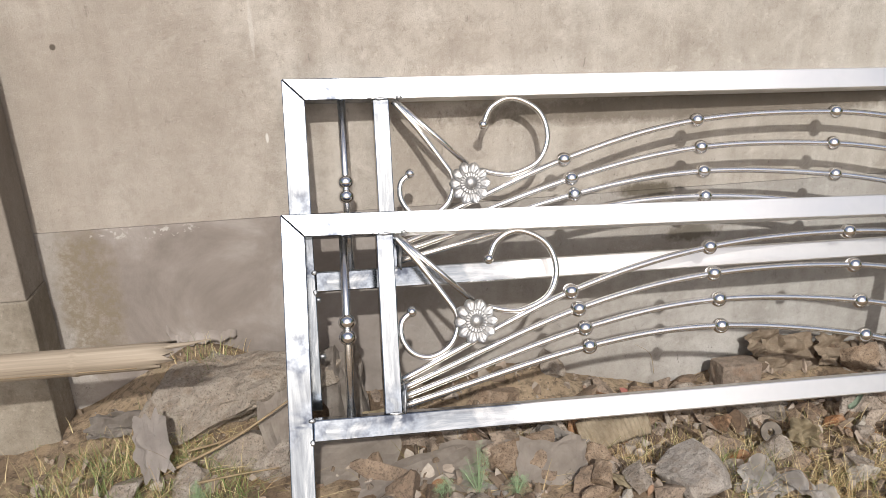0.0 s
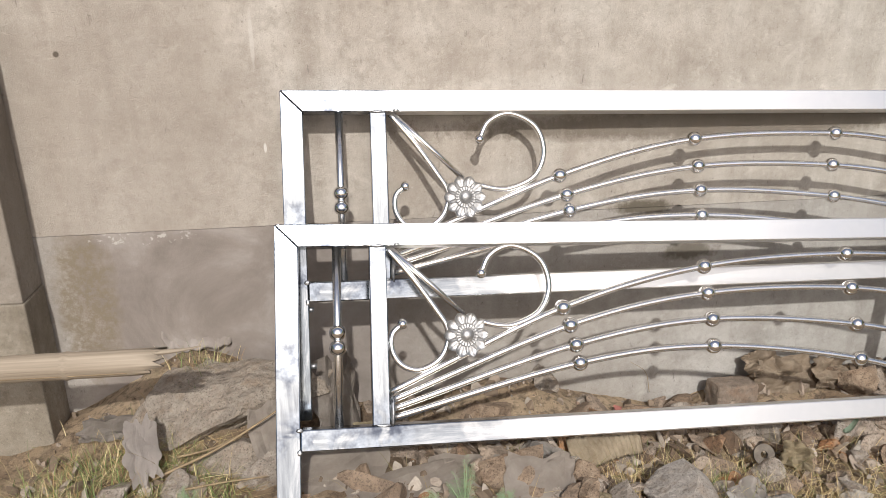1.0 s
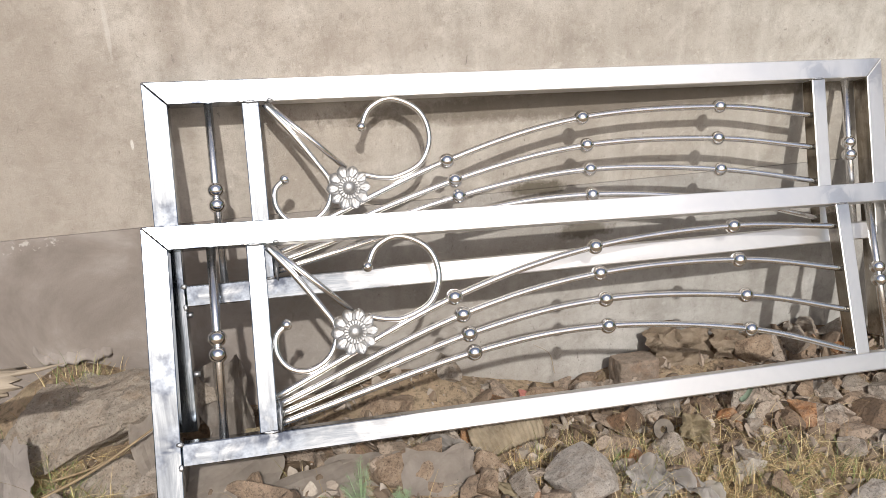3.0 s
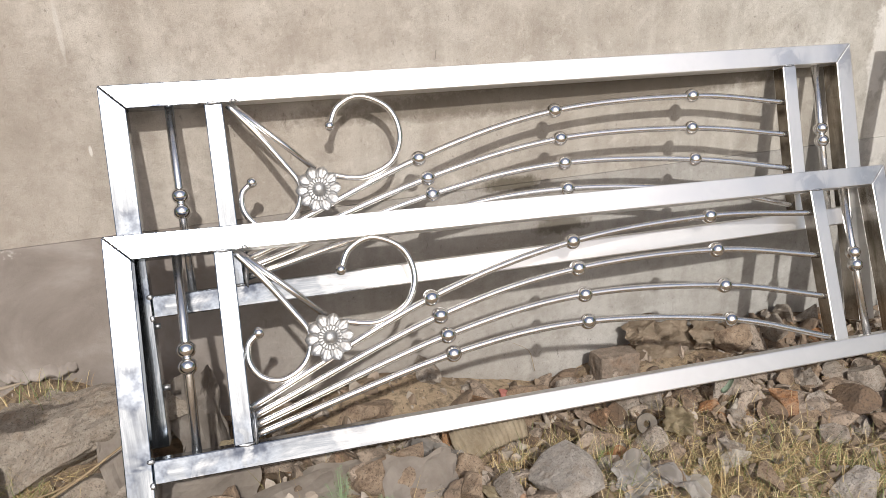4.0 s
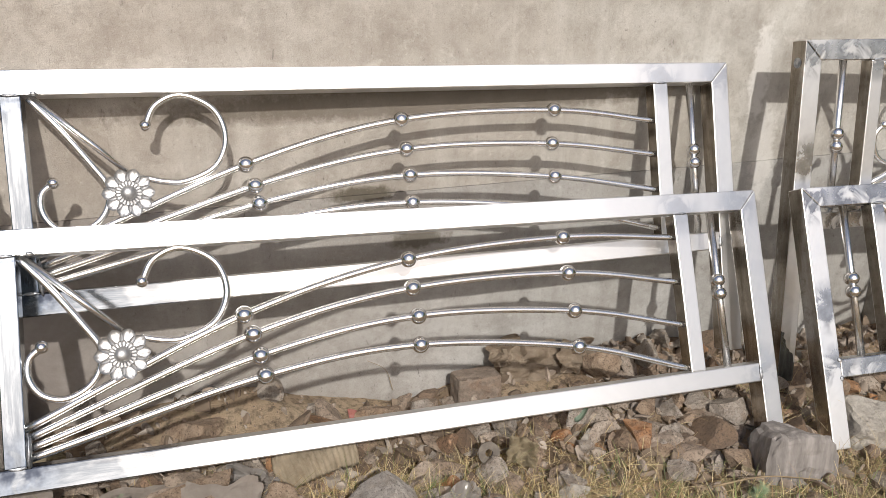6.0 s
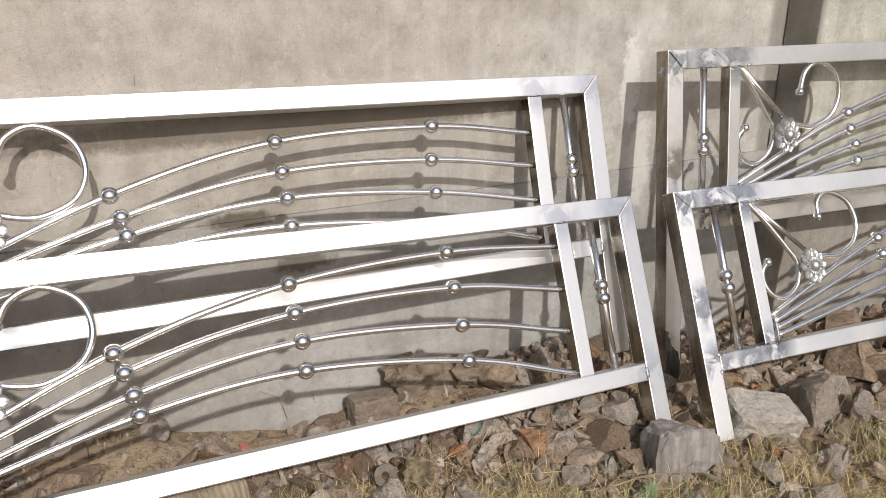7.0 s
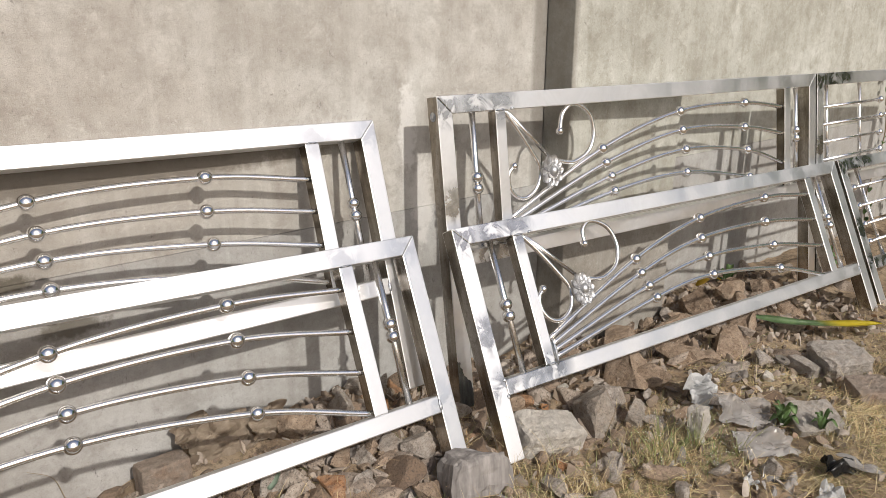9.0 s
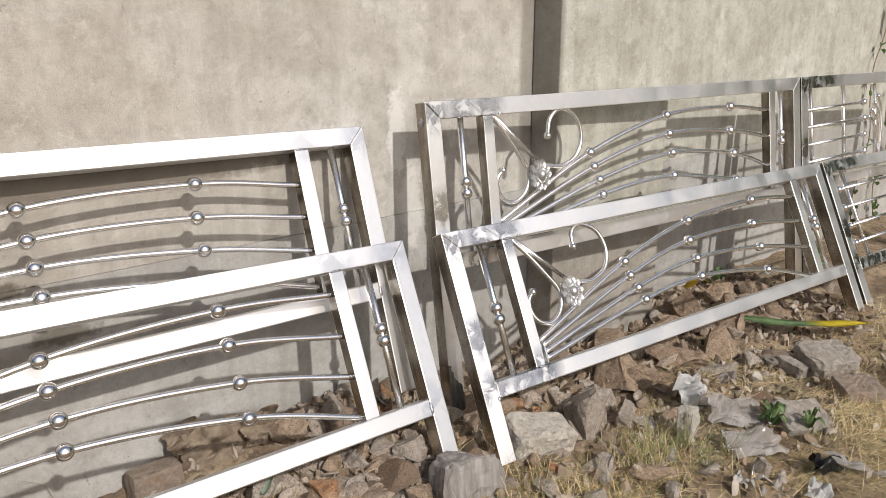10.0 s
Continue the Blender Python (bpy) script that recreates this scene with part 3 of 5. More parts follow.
def barred_panel(m, u0, length, low, leg, rod_us, bar_vs, bar_from, bar_to, tip_left, label):
    """A panel of level bars with ball tips, crossed by upright rods, and a spray of bent rods at its middle."""
    g = new("railing_panel")
    g.matrix_world = m @ Matrix.Translation((u0, 0, 0))
    tagged(g, label, "railing panel", "stainless railing panels")
    frame_bars(g, length, low, leg, DULL_RAIL, DULL_STILE)
    for u in rod_us:
        part("upright_rod", sweep([Vector((u, 0.022, -TUBE + 0.002)), Vector((u + 0.012, 0.022, -low + 0.044))], 0.0085), ROD, g, smooth=True)
    for v in bar_vs:
        rod = part("level_bar", sweep([Vector((bar_from, 0.008, -v)), Vector((bar_to, 0.008, -v + 0.01))], 0.0068), ROD, g, smooth=True)
        tip = part("ball_tip", ball(0.0158), BEAD, rod, smooth=True)
        tip.location = (bar_from, 0.008, -v) if tip_left else (bar_to, 0.008, -v + 0.01)
    root = Vector((bar_to + 0.17, 0.02, -low + 0.08))
    for k in range(4):
        top = Vector((bar_to + 0.05 + 0.03 * k, 0.01, -0.11 - 0.06 * (3 - k) * (k < 3) * 0.5))
        bend = glide([top, top.lerp(root, 0.35) + Vector((0.03, 0, 0.02)), root], 8)
        rod = part("bent_rod", sweep(bend, 0.0058), ROD, g, smooth=True)
        tip = part("ball_tip", ball(0.0118), BEAD, rod, smooth=True)
        tip.location = bend[0]
    return g


barred_panel(FAR_BACK, 1.885, 1.3, 0.482, 0.9, (0.105, 0.375, 0.66), (0.14, 0.212, 0.286, 0.36), 0.055, 0.53, False, "stainless steel panel of level bars leaning beside railing panels")
barred_panel(FAR_FRONT, 1.955, 1.3, 0.475, 0.645, (0.16, 0.62, 1.0), (0.127, 0.207, 0.286, 0.361), 0.07, 0.66, True, "stainless steel panel of level bars standing before another panel")


# ---- rubble, litter and plants ----
rng = random.Random(7)


def rock_mesh(seed, cuts=9, rugged=0.16, detail=3):
    """An angular lump about one unit across: a ball cut by planes, then roughened."""
    r = random.Random(seed)
    bm = bmesh.new()
    bmesh.ops.create_icosphere(bm, subdivisions=detail, radius=0.62)
    planes = []
    for _ in range(cuts):
        n = Vector((r.gauss(0, 1), r.gauss(0, 1), r.gauss(0, 1))).normalized()
        planes.append((n, r.uniform(0.20, 0.42)))
    for v in bm.verts:
        for n, d in planes:
            over = v.co.dot(n) - d
            if over > 0:
                v.co -= n * over
        q = v.co + Vector((seed * 3.1, 0, 0))
        v.co *= 1 + 1.2 * rugged * noise.noise(q * 2.1) + rugged * 0.7 * noise.noise(q * 6) + rugged * 0.35 * noise.noise(q * 15)
    me = bpy.data.meshes.new("stone")
    bm.to_mesh(me)
    bm.free()
    return me


def stone(me, material, x, y, size, turn, label, sink=0.25, z=None, name="stone", group="rubble stones"):
    """One lump on the ground; size is its width, depth and height."""
    if not me.materials:
        me.materials.append(material)
    ob = new(name, me)
    if me.materials[0] != material:
        ob.material_slots[0].link, ob.material_slots[0].material = "OBJECT", material
    base = land(x, y) if z is None else z
    ob.location, ob.scale, ob.rotation_euler = (x, y, base + size[2] * (0.42 - sink)), size, turn
    return tagged(ob, label, "stone", group)


SAND_STONE = stone_material("sandy stone", (0.25, 0.21, 0.17), (0.385, 0.335, 0.28), (0.49, 0.435, 0.37))
LIGHT_STONE = stone_material("light grey stone", (0.33, 0.295, 0.26), (0.48, 0.44, 0.40), (0.60, 0.56, 0.51))
BOULDER = rock_mesh(31, 12, 0.26, 4)
SHAPES = [rock_mesh(k, 10 + k % 7, 0.09 + 0.02 * (k % 5)) for k in range(16)]

# lumps that stand out, by place, width, depth, height, turn and kind
SPECIAL = [
    (0.285, -0.435, 0.09, 0.08, 0.08, 40, BROWN_STONE, 2, "dark brown clod of earth beside grey stones"),
    (0.345, -0.36, 0.09, 0.06, 0.06, 10, BROWN_STONE, 3, "crumbling dark brown clod under the panel"),
    (0.30, -0.055, 0.11, 0.09, 0.10, 70, GREY_STONE, 4, "grey angular stone lying against the wall"),
    (1.155, -0.40, 0.10, 0.085, 0.11, 15, RED_STONE, 5, "orange-brown lump of broken brick in rubble"),
    (1.455, -0.16, 0.07, 0.06, 0.06, 60, RED_STONE, 6, "orange-brown brick fragment behind the panel"),
    (1.12, -0.68, 0.14, 0.11, 0.07, 5, LIGHT_STONE, 7, "flat pale grey stone half sunk in dry grass"),
    (1.30, -0.74, 0.12, 0.10, 0.07, 33, LIGHT_STONE, 8, "flat pale grey stone among green grass tufts"),
    (1.30, -0.50, 0.10, 0.08, 0.06, 12, GREY_STONE, 9, "grey stone lying in front of rubble"),
    (1.97, -0.49, 0.07, 0.06, 0.06, 0, RED_STONE, 12, "reddish brick fragment on dry earth"),
    (1.97, -0.53, 0.21, 0.20, 0.24, 35, SAND_STONE, 11, "large rough grey-brown stone leaning on dry earth"),
    (1.87, -0.485, 0.09, 0.08, 0.10, 0, BROWN_STONE, 3, "orange-brown clod beside a pale lump"),
    (2.07, -0.60, 0.13, 0.10, 0.14, 60, SAND_STONE, 6, "rough grey-brown stone next to a larger one"),
    (2.26, -0.42, 0.24, 0.18, 0.16, 12, BROWN_STONE, 0, "large crumbling brown clod under the rail"),
    (2.50, -0.46, 0.22, 0.17, 0.13, 75, BROWN_STONE, 4, "broad brown clod below the panel rail"),
    (2.72, -0.50, 0.20, 0.17, 0.15, 20, BROWN_STONE, 7, "large brown clod near a long leaf"),
    (2.95, -0.42, 0.26, 0.18, 0.14, 5, BROWN_STONE, 9, "broad brown clod behind a long leaf"),
    (2.42, -0.25, 0.22, 0.16, 0.14, 40, BROWN_STONE, 14, "brown clod at the foot of the pier"),
    (2.70, -0.27, 0.24, 0.16, 0.15, 15, BROWN_STONE, 1, "large brown clod behind the panel rail"),
    (2.95, -0.20, 0.22, 0.16, 0.17, 65, BROWN_STONE, 12, "tall brown clod below a yellow leaf"),
    (3.20, -0.22, 0.24, 0.18, 0.16, 30, BROWN_STONE, 6, "large brown clod by the far wall base"),
    (2.60, -0.62, 0.10, 0.07, 0.06, 10, SAND_STONE, 3, "small pale pointed stone in reddish straw"),
    (2.62, -0.70, 0.06, 0.05, 0.04, 10, PALE_STONE, 2, "small pale yellowish chip on straw"),
    (1.62, -0.70, 0.10, 0.07, 0.06, 80, GREY_STONE, 14, "dark grey shard in dry straw"),
    (1.80, -0.74, 0.12, 0.09, 0.07, 10, GREY_STONE, 9, "grey shard lying in dry straw"),
    (2.08, -0.48, 0.17, 0.13, 0.11, 24, GREY_STONE, 13, "rough grey-brown stone behind a larger one"),
    (1.80, -0.43, 0.12, 0.10, 0.08, 50, BROWN_STONE, 11, "brown stone below the panel rail"),
    (2.30, -0.50, 0.16, 0.12, 0.09, -8, BROWN_STONE, 15, "earthy brown stone below the panel rail"),
    (2.55, -0.58, 0.12, 0.10, 0.06, 12, GREY_STONE, 8, "pale grey stone in reddish straw"),
    (2.72, -0.62, 0.10, 0.09, 0.07, 40, GREY_STONE, 2, "grey stone standing in straw"),
    (2.62, -0.38, 0.18, 0.13, 0.10, 18, BROWN_STONE, 0, "brown clod in the shade of the rail"),
    (3.42, -0.25, 0.20, 0.15, 0.12, 0, BROWN_STONE, 13, "dark brown clod by the wall"),
    (3.70, -0.35, 0.18, 0.14, 0.10, 30, BROWN_STONE, 4, "rough brown clod beside weeds"),
    (1.05, -0.30, 0.11, 0.08, 0.08, 20, GREY_STONE, 1, "grey stone beside a pale green leaf"),
    (1.42, -0.36, 0.13, 0.10, 0.08, 15, GREY_STONE, 10, "grey flaky stone behind the panel leg"),
    (1.28, -0.33, 0.10, 0.09, 0.08, 65, GREY_STONE, 12, "grey stone in the rubble heap"),
    (0.93, -0.50, 0.09, 0.08, 0.06, 5, GREY_STONE, 5, "small grey stone in straw"),
    (3.05, -0.33, 0.20, 0.14, 0.12, 30, BROWN_STONE, 2, "large brown clod by the foot of the wall"),
    (2.82, -0.24, 0.17, 0.12, 0.10, 5, BROWN_STONE, 5, "brown clod in shade below the railing"),
    (3.30, -0.42, 0.16, 0.12, 0.10, 50, BROWN_STONE, 9, "rough brown clod behind the leaf"),
    (0.13, -0.40, 0.26, 0.14, 0.11, 8, BROWN_STONE, 10, "broad crumbling brown clod below the bottom rail"),
    (0.66, -0.435, 0.085, 0.07, 0.08, 30, RED_STONE, 6, "rusty orange lump of brick in dry grass"),
    (0.12, -0.16, 0.16, 0.10, 0.09, 25, BROWN_STONE, 8, "brown clod behind the panel by the wall"),
    (0.20, -0.22, 0.12, 0.08, 0.07, 5, BROWN_STONE, 12, "brown clod of earth in panel shade"),
    (0.58, -0.09, 0.16, 0.10, 0.07, 15, BROWN_STONE, 1, "low brown clod with roots by the wall"),
    (0.68, -0.10, 0.09, 0.08, 0.06, 55, BROWN_STONE, 7, "small brown clod beside a brick"),
    (1.20, -0.10, 0.15, 0.10, 0.10, 12, BROWN_STONE, 10, "brown flaky stone leaning at the wall"),
    (1.33, -0.12, 0.12, 0.09, 0.09, 70, GREY_STONE, 2, "grey-brown stone at the foot of the wall"),
    (-0.53, -0.30, 0.20, 0.13, 0.09, -30, SAND_STONE, 0, "tilted grey slab beside dry grass"),
    (-0.44, -0.36, 0.14, 0.07, 0.17, 12, GREY_STONE, 6, "upright grey slab next to the panel leg"),
    (-0.62, -0.39, 0.15, 0.12, 0.08, 35, GREY_STONE, 9, "grey stone in dry and green grass"),
    (-0.76, -0.40, 0.13, 0.12, 0.06, 5, GREY_STONE, 11, "flat grey stone among straw"),
]
for x, y, w, d, h, a, mat, k, text in SPECIAL:
    stone(SHAPES[k], mat, x, y, (w, d, h), (radians(rng.uniform(-12, 12)), radians(rng.uniform(-12, 12)), radians(a)), text)

stone(SHAPES[10], LIGHT_STONE, 0.455, -0.525, (0.21, 0.16, 0.11), (0.1, 0.1, 1.4), "large pale grey broken stone among dry grass", 0.2)
stone(BOULDER, SAND_STONE, -0.525, -0.165, (0.40, 0.30, 0.26), (0.1, -0.25, 0.3), "large rough sandy boulder against the wall")
KINDS = [(GREY_STONE, "small grey stone in the rubble"), (BROWN_STONE, "small brown clod in the rubble"), (GREY_STONE, "broken grey stone chip on the earth"), (RED_STONE, "small piece of broken red brick"), (PALE_STONE, "small pale piece of mortar")]
count = 0
while count < 290:
    x, y = rng.uniform(-0.5, 2.9), -abs(rng.gauss(0, 0.42)) - 0.02
    if y > -0.22 and rng.random() < (0.8 if x < 1.1 else 0.45):
        continue
    if y < -1.1 or (x < 0.5 and rng.random() < 0.45) or (x > 2.2 and rng.random() < 0.65):
        continue
    w = 0.04 + 0.07 * rng.random() ** 2
    mat, text = rng.choices(KINDS, (8, 11, 5, 0.8, 1.2))[0]
    w = min(w, 0.055) if mat == RED_STONE else w
    stone(rng.choice(SHAPES), mat, x, y, (w, w * rng.uniform(0.6, 1), w * rng.uniform(0.35, 0.8)), (rng.uniform(-0.6, 0.6), rng.uniform(-0.6, 0.6), rng.uniform(0, 6.3)), text, 0.1)
    count += 1


def scatter_mesh(name, pieces, material, label, category):
    """Many small pieces as one mesh: pieces are (source vertices, faces, pose)."""
    verts, faces = [], []
    for vs, fs, m in pieces:
        o = len(verts)
        verts += [tuple(m @ v) for v in vs]
        faces += [tuple(i + o for i in f) for f in fs]
    me = bpy.data.meshes.new(name)
    me.from_pydata(verts, [], faces)
    me.materials.append(material)
    return tagged(new(name, me), label, category, kind="stuff")


def rubble():
    """The heap of broken lumps between the larger stones."""
    m = Mat("broken rubble", 0.92)
    r = m.random(True)
    w = m.world()
    c = m.ramp(r, (0.0, (0.19, 0.125, 0.08)), (0.3, (0.33, 0.245, 0.175)), (0.6, (0.42, 0.34, 0.27)), (0.93, (0.52, 0.45, 0.38)), (0.98, (0.42, 0.23, 0.115)))
    c = m.mix(m.ramp(m.noise(w, 22, 6, 0.7), (0.4, 0.6), (0.6, 0.0)), c, (0.16, 0.12, 0.09))
    c = m.mix(m.ramp(m.noise(w, 150, 4, 0.7), (0.36, 0.7), (0.5, 0.0)), c, (0.08, 0.065, 0.05))
    m.color(c)
    m.bump(m.math("ADD", m.noise(w, 60, 6, 0.7), m.math("MULTIPLY", m.noise(w, 200, 3), 0.5)), 1.0, 0.009)
    shapes = []
    for k in range(14):
        me = rock_mesh(120 + k, 11 + k % 5, 0.035, 3)
        shapes.append(([v.co.copy() for v in me.vertices], [tuple(p.vertices) for p in me.polygons]))
        bpy.data.meshes.remove(me)
    out = []
    while len(out) < 760:
        x, y = rng.uniform(-0.25, 3.7), -abs(rng.gauss(0, 0.40)) - 0.02
        if y > -0.24 and rng.random() < (0.85 if x < 1.1 else 0.5):
            continue
        if y < -1.25 or (x > 1.9 and rng.random() < 0.55) or (x > 2.2 and y < -0.5 and rng.random() < 0.8) or (x < 0.9 and rng.random() < 0.35) or (0.5 < x < 1.2 and y < -0.45):
            continue
        s = 0.022 + 0.095 * rng.random() ** 2.6
        out.append((*rng.choice(shapes), Matrix.LocRotScale((x, y, land(x, y) + s * 0.03), Euler((rng.uniform(-1.0, 0.6), rng.uniform(-0.8, 0.8), rng.uniform(0, 6))), (1.4 * s, s * rng.uniform(0.6, 1.1), s * rng.uniform(0.2, 0.8)))))
    scatter_mesh("rubble", out, m.m, "broken brown and grey stones heaped by the wall", "rubble")


rubble()


def gravel():
    m = Mat("gravel", 0.92)
    r = m.random(True)
    n = m.noise(m.world(), 90, 4)
    c = m.ramp(r, (0.0, (0.13, 0.095, 0.065)), (0.4, (0.30, 0.23, 0.165)), (0.75, (0.42, 0.355, 0.295)), (0.95, (0.55, 0.49, 0.42)), (1.0, (0.34, 0.17, 0.08)))
    m.color(m.mix(m.math("MULTIPLY", n, 0.6), c, (0.12, 0.095, 0.075)))
    m.bump(n, 0.6, 0.004)
    shapes = []
    for k in range(10):
        me = rock_mesh(80 + k, 12, 0.10, 2)
        shapes.append(([v.co.copy() for v in me.vertices], [tuple(p.vertices) for p in me.polygons]))
        bpy.data.meshes.remove(me)
    out = []
    for _ in range(11000):
        x, y = rng.uniform(-1.0, 3.6), -abs(rng.gauss(0, 0.58)) - 0.01
        if y > -0.2 and x < 1.1 and rng.random() < 0.6:
            continue
        if y < -1.4 or (x < -0.15 and rng.random() < 0.7):
            continue
        s = 0.006 + 0.042 * rng.random() ** 3.0
        out.append((*rng.choice(shapes), Matrix.LocRotScale((x, y, land(x, y) + s * 0.15), Euler((rng.uniform(0, 6), rng.uniform(0, 6), rng.uniform(0, 6))), (1.25 * s, s * rng.uniform(0.5, 1.1), s * rng.uniform(0.2, 0.7)))))
    scatter_mesh("gravel", out, m.m, "small broken stones and crumbs on dry earth", "gravel")


gravel()


def straw_material():
    m = Mat("dry and green grass", 0.8)
    r = m.random(True)
    m.color(m.ramp(r, (0.0, (0.58, 0.45, 0.23)), (0.28, (0.74, 0.63, 0.38)), (0.5, (0.50, 0.36, 0.18)), (0.7, (0.33, 0.20, 0.09)), (0.86, (0.30, 0.28, 0.11)), (0.96, (0.16, 0.21, 0.07))))
    return m.m


def grass():
    """Tufts of thin bent blades, much of it flattened, denser in some patches, with a few long dead stalks."""
    spots = [(-0.80, -0.30, 0.16, 0.10, 210, 0.55), (-0.62, -0.40, 0.14, 0.08, 150, 0.55), (-0.93, -0.40, 0.1, 0.08, 90, 0.5), (2.5, -1.17, 0.3, 0.1, 600, 0.9), (2.95, -1.15, 0.3, 0.1, 500, 0.9), (-0.66, -0.24, 0.1, 0.06, 160, 0.3), (-0.58, -0.07, 0.10, 0.05, 70, 0.3), (0.55, -0.42, 0.16, 0.07, 420, 0.5), (0.80, -0.52, 0.17, 0.09, 560, 0.5), (1.0, -0.60, 0.2, 0.09, 520, 0.5), (1.45, -0.68, 0.2, 0.07, 260, 0.7),
             (1.22, -0.72, 0.10, 0.06, 200, 0.5), (0.75, -0.36, 0.16, 0.05, 150, 0.6), (1.9, -0.82, 0.20, 0.10, 420, 0.6), (2.1, -0.68, 0.14, 0.08, 180, 0.6), (1.62, -0.62, 0.1, 0.06, 130, 0.7), (2.7, -1.0, 0.25, 0.13, 650, 0.92), (3.1, -0.95, 0.3, 0.14, 600, 0.92), (2.6, -0.65, 0.3, 0.12, 450, 0.97), (1.7, -0.78, 0.2, 0.08, 450, 0.8), (3.4, -0.75, 0.25, 0.15, 420, 0.9), (2.3, -1.05, 0.25, 0.1, 420, 0.85),
             (1.5, -0.28, 0.12, 0.06, 60, 0.7), (1.55, -0.42, 0.06, 0.05, 60, 0.7), (1.8, -0.45, 0.7, 0.2, 420, 0.85), (0.4, -0.4, 0.5, 0.12, 240, 0.8)]
    out = []

    def blade(x, y, h, w, a, curl, steps=4):
        pts, p = [], Vector((0, 0, 0))
        for k in range(steps + 1):
            pts.append(p.copy())
            p = p + Vector((math.sin(a), 0, math.cos(a))) * h / steps
            a += curl / steps
        vs = []
        for k, q in enumerate(pts):
            t = w * (1 - 0.8 * k / steps)
            vs += [q + Vector((0, -t, 0)), q + Vector((t, t, t))]
        fs = [(2 * k, 2 * k + 1, 2 * k + 3, 2 * k + 2) for k in range(steps)]
        out.append((vs, fs, pose(x, y, land(x, y) - 0.002, 0, 0, rng.uniform(0, 360))))

    for cx, cy, sx, sy, n, flat in spots:
        for _ in range(int(n * 2.6)):
            x, y = rng.gauss(cx, sx * 0.7), min(rng.gauss(cy, sy * 0.7), -0.02)
            h, w = rng.uniform(0.03, 0.11), rng.uniform(0.0004, 0.001)
            if rng.random() < flat:
                blade(x, y, h, w, rng.uniform(1.15, 1.5), rng.uniform(-0.2, 0.4))
            else:
                blade(x, y, h * 0.85, w, rng.uniform(0.1, 1.0), rng.uniform(0.3, 1.5))
    for cx, cy in ((1.62, -0.58), (1.84, -0.66), (2.0, -0.74), (2.3, -0.52), (2.46, -0.42), (1.7, -0.78), (2.55, -0.60), (1.55, -0.72), (0.62, -0.5), (-0.6, -0.33)):
        for _ in range(5):
            blade(rng.gauss(cx, 0.05), rng.gauss(cy, 0.04), rng.uniform(0.12, 0.24), 0.0007, rng.uniform(0.0, 0.7), rng.uniform(0.6, 2.2), 9)
    green = Mat("green grass", 0.7)
    green.color(green.ramp(green.random(True), (0.0, (0.10, 0.15, 0.045)), (0.5, (0.19, 0.25, 0.08)), (1.0, (0.33, 0.34, 0.14))))
    dry, out[:] = list(out), []
    for cx, cy, sx, n in ((-0.92, -0.36, 0.07, 110), (-0.80, -0.28, 0.10, 170), (-0.72, -0.40, 0.08, 120), (-0.64, -0.34, 0.06, 60), (-0.58, -0.10, 0.05, 70), (-0.50, -0.13, 0.04, 60), (-0.56, -0.45, 0.05, 120), (0.60, -0.47, 0.08, 120), (1.25, -0.70, 0.07, 200), (1.0, -0.6, 0.1, 90), (2.0, -0.80, 0.10, 260), (1.45, -0.70, 0.06, 60)):
        for _ in range(n):
            blade(rng.gauss(cx, sx), min(rng.gauss(cy, sx * 0.6), -0.02), rng.uniform(0.03, 0.085), rng.uniform(0.0006, 0.0013), rng.uniform(0.0, 0.9), rng.uniform(0.2, 1.4))
    scatter_mesh("green_grass", list(out), green.m, "thin green grass blades between straw and stones", "grass")
    out[:] = dry
    scatter_mesh("grass", out, straw_material(), "dry flattened straw and thin green grass in rubble", "grass")


grass()


def bark(name, dark, light, rough=0.7, scale=(3, 40, 40)):
    m = Mat(name, rough)
    n = m.noise(m.coord("Object", scale), 1.0, 5, 0.6)
    m.color(m.ramp(n, (0.3, dark), (0.7, light)))
    m.bump(n, 0.35, 0.003)
    return m.m


BAMBOO = bark("dry bamboo", (0.21, 0.17, 0.125), (0.41, 0.35, 0.275), 0.75, (2, 90, 90))
TWIG = bark("dry twig", (0.16, 0.115, 0.07), (0.36, 0.28, 0.17), 0.85, (20, 20, 20))
BRICK = stone_material("weathered brick", (0.21, 0.165, 0.13), (0.33, 0.265, 0.21), (0.42, 0.35, 0.285), (0.40, 0.22, 0.12), 0.3, 0.2, 0.4)


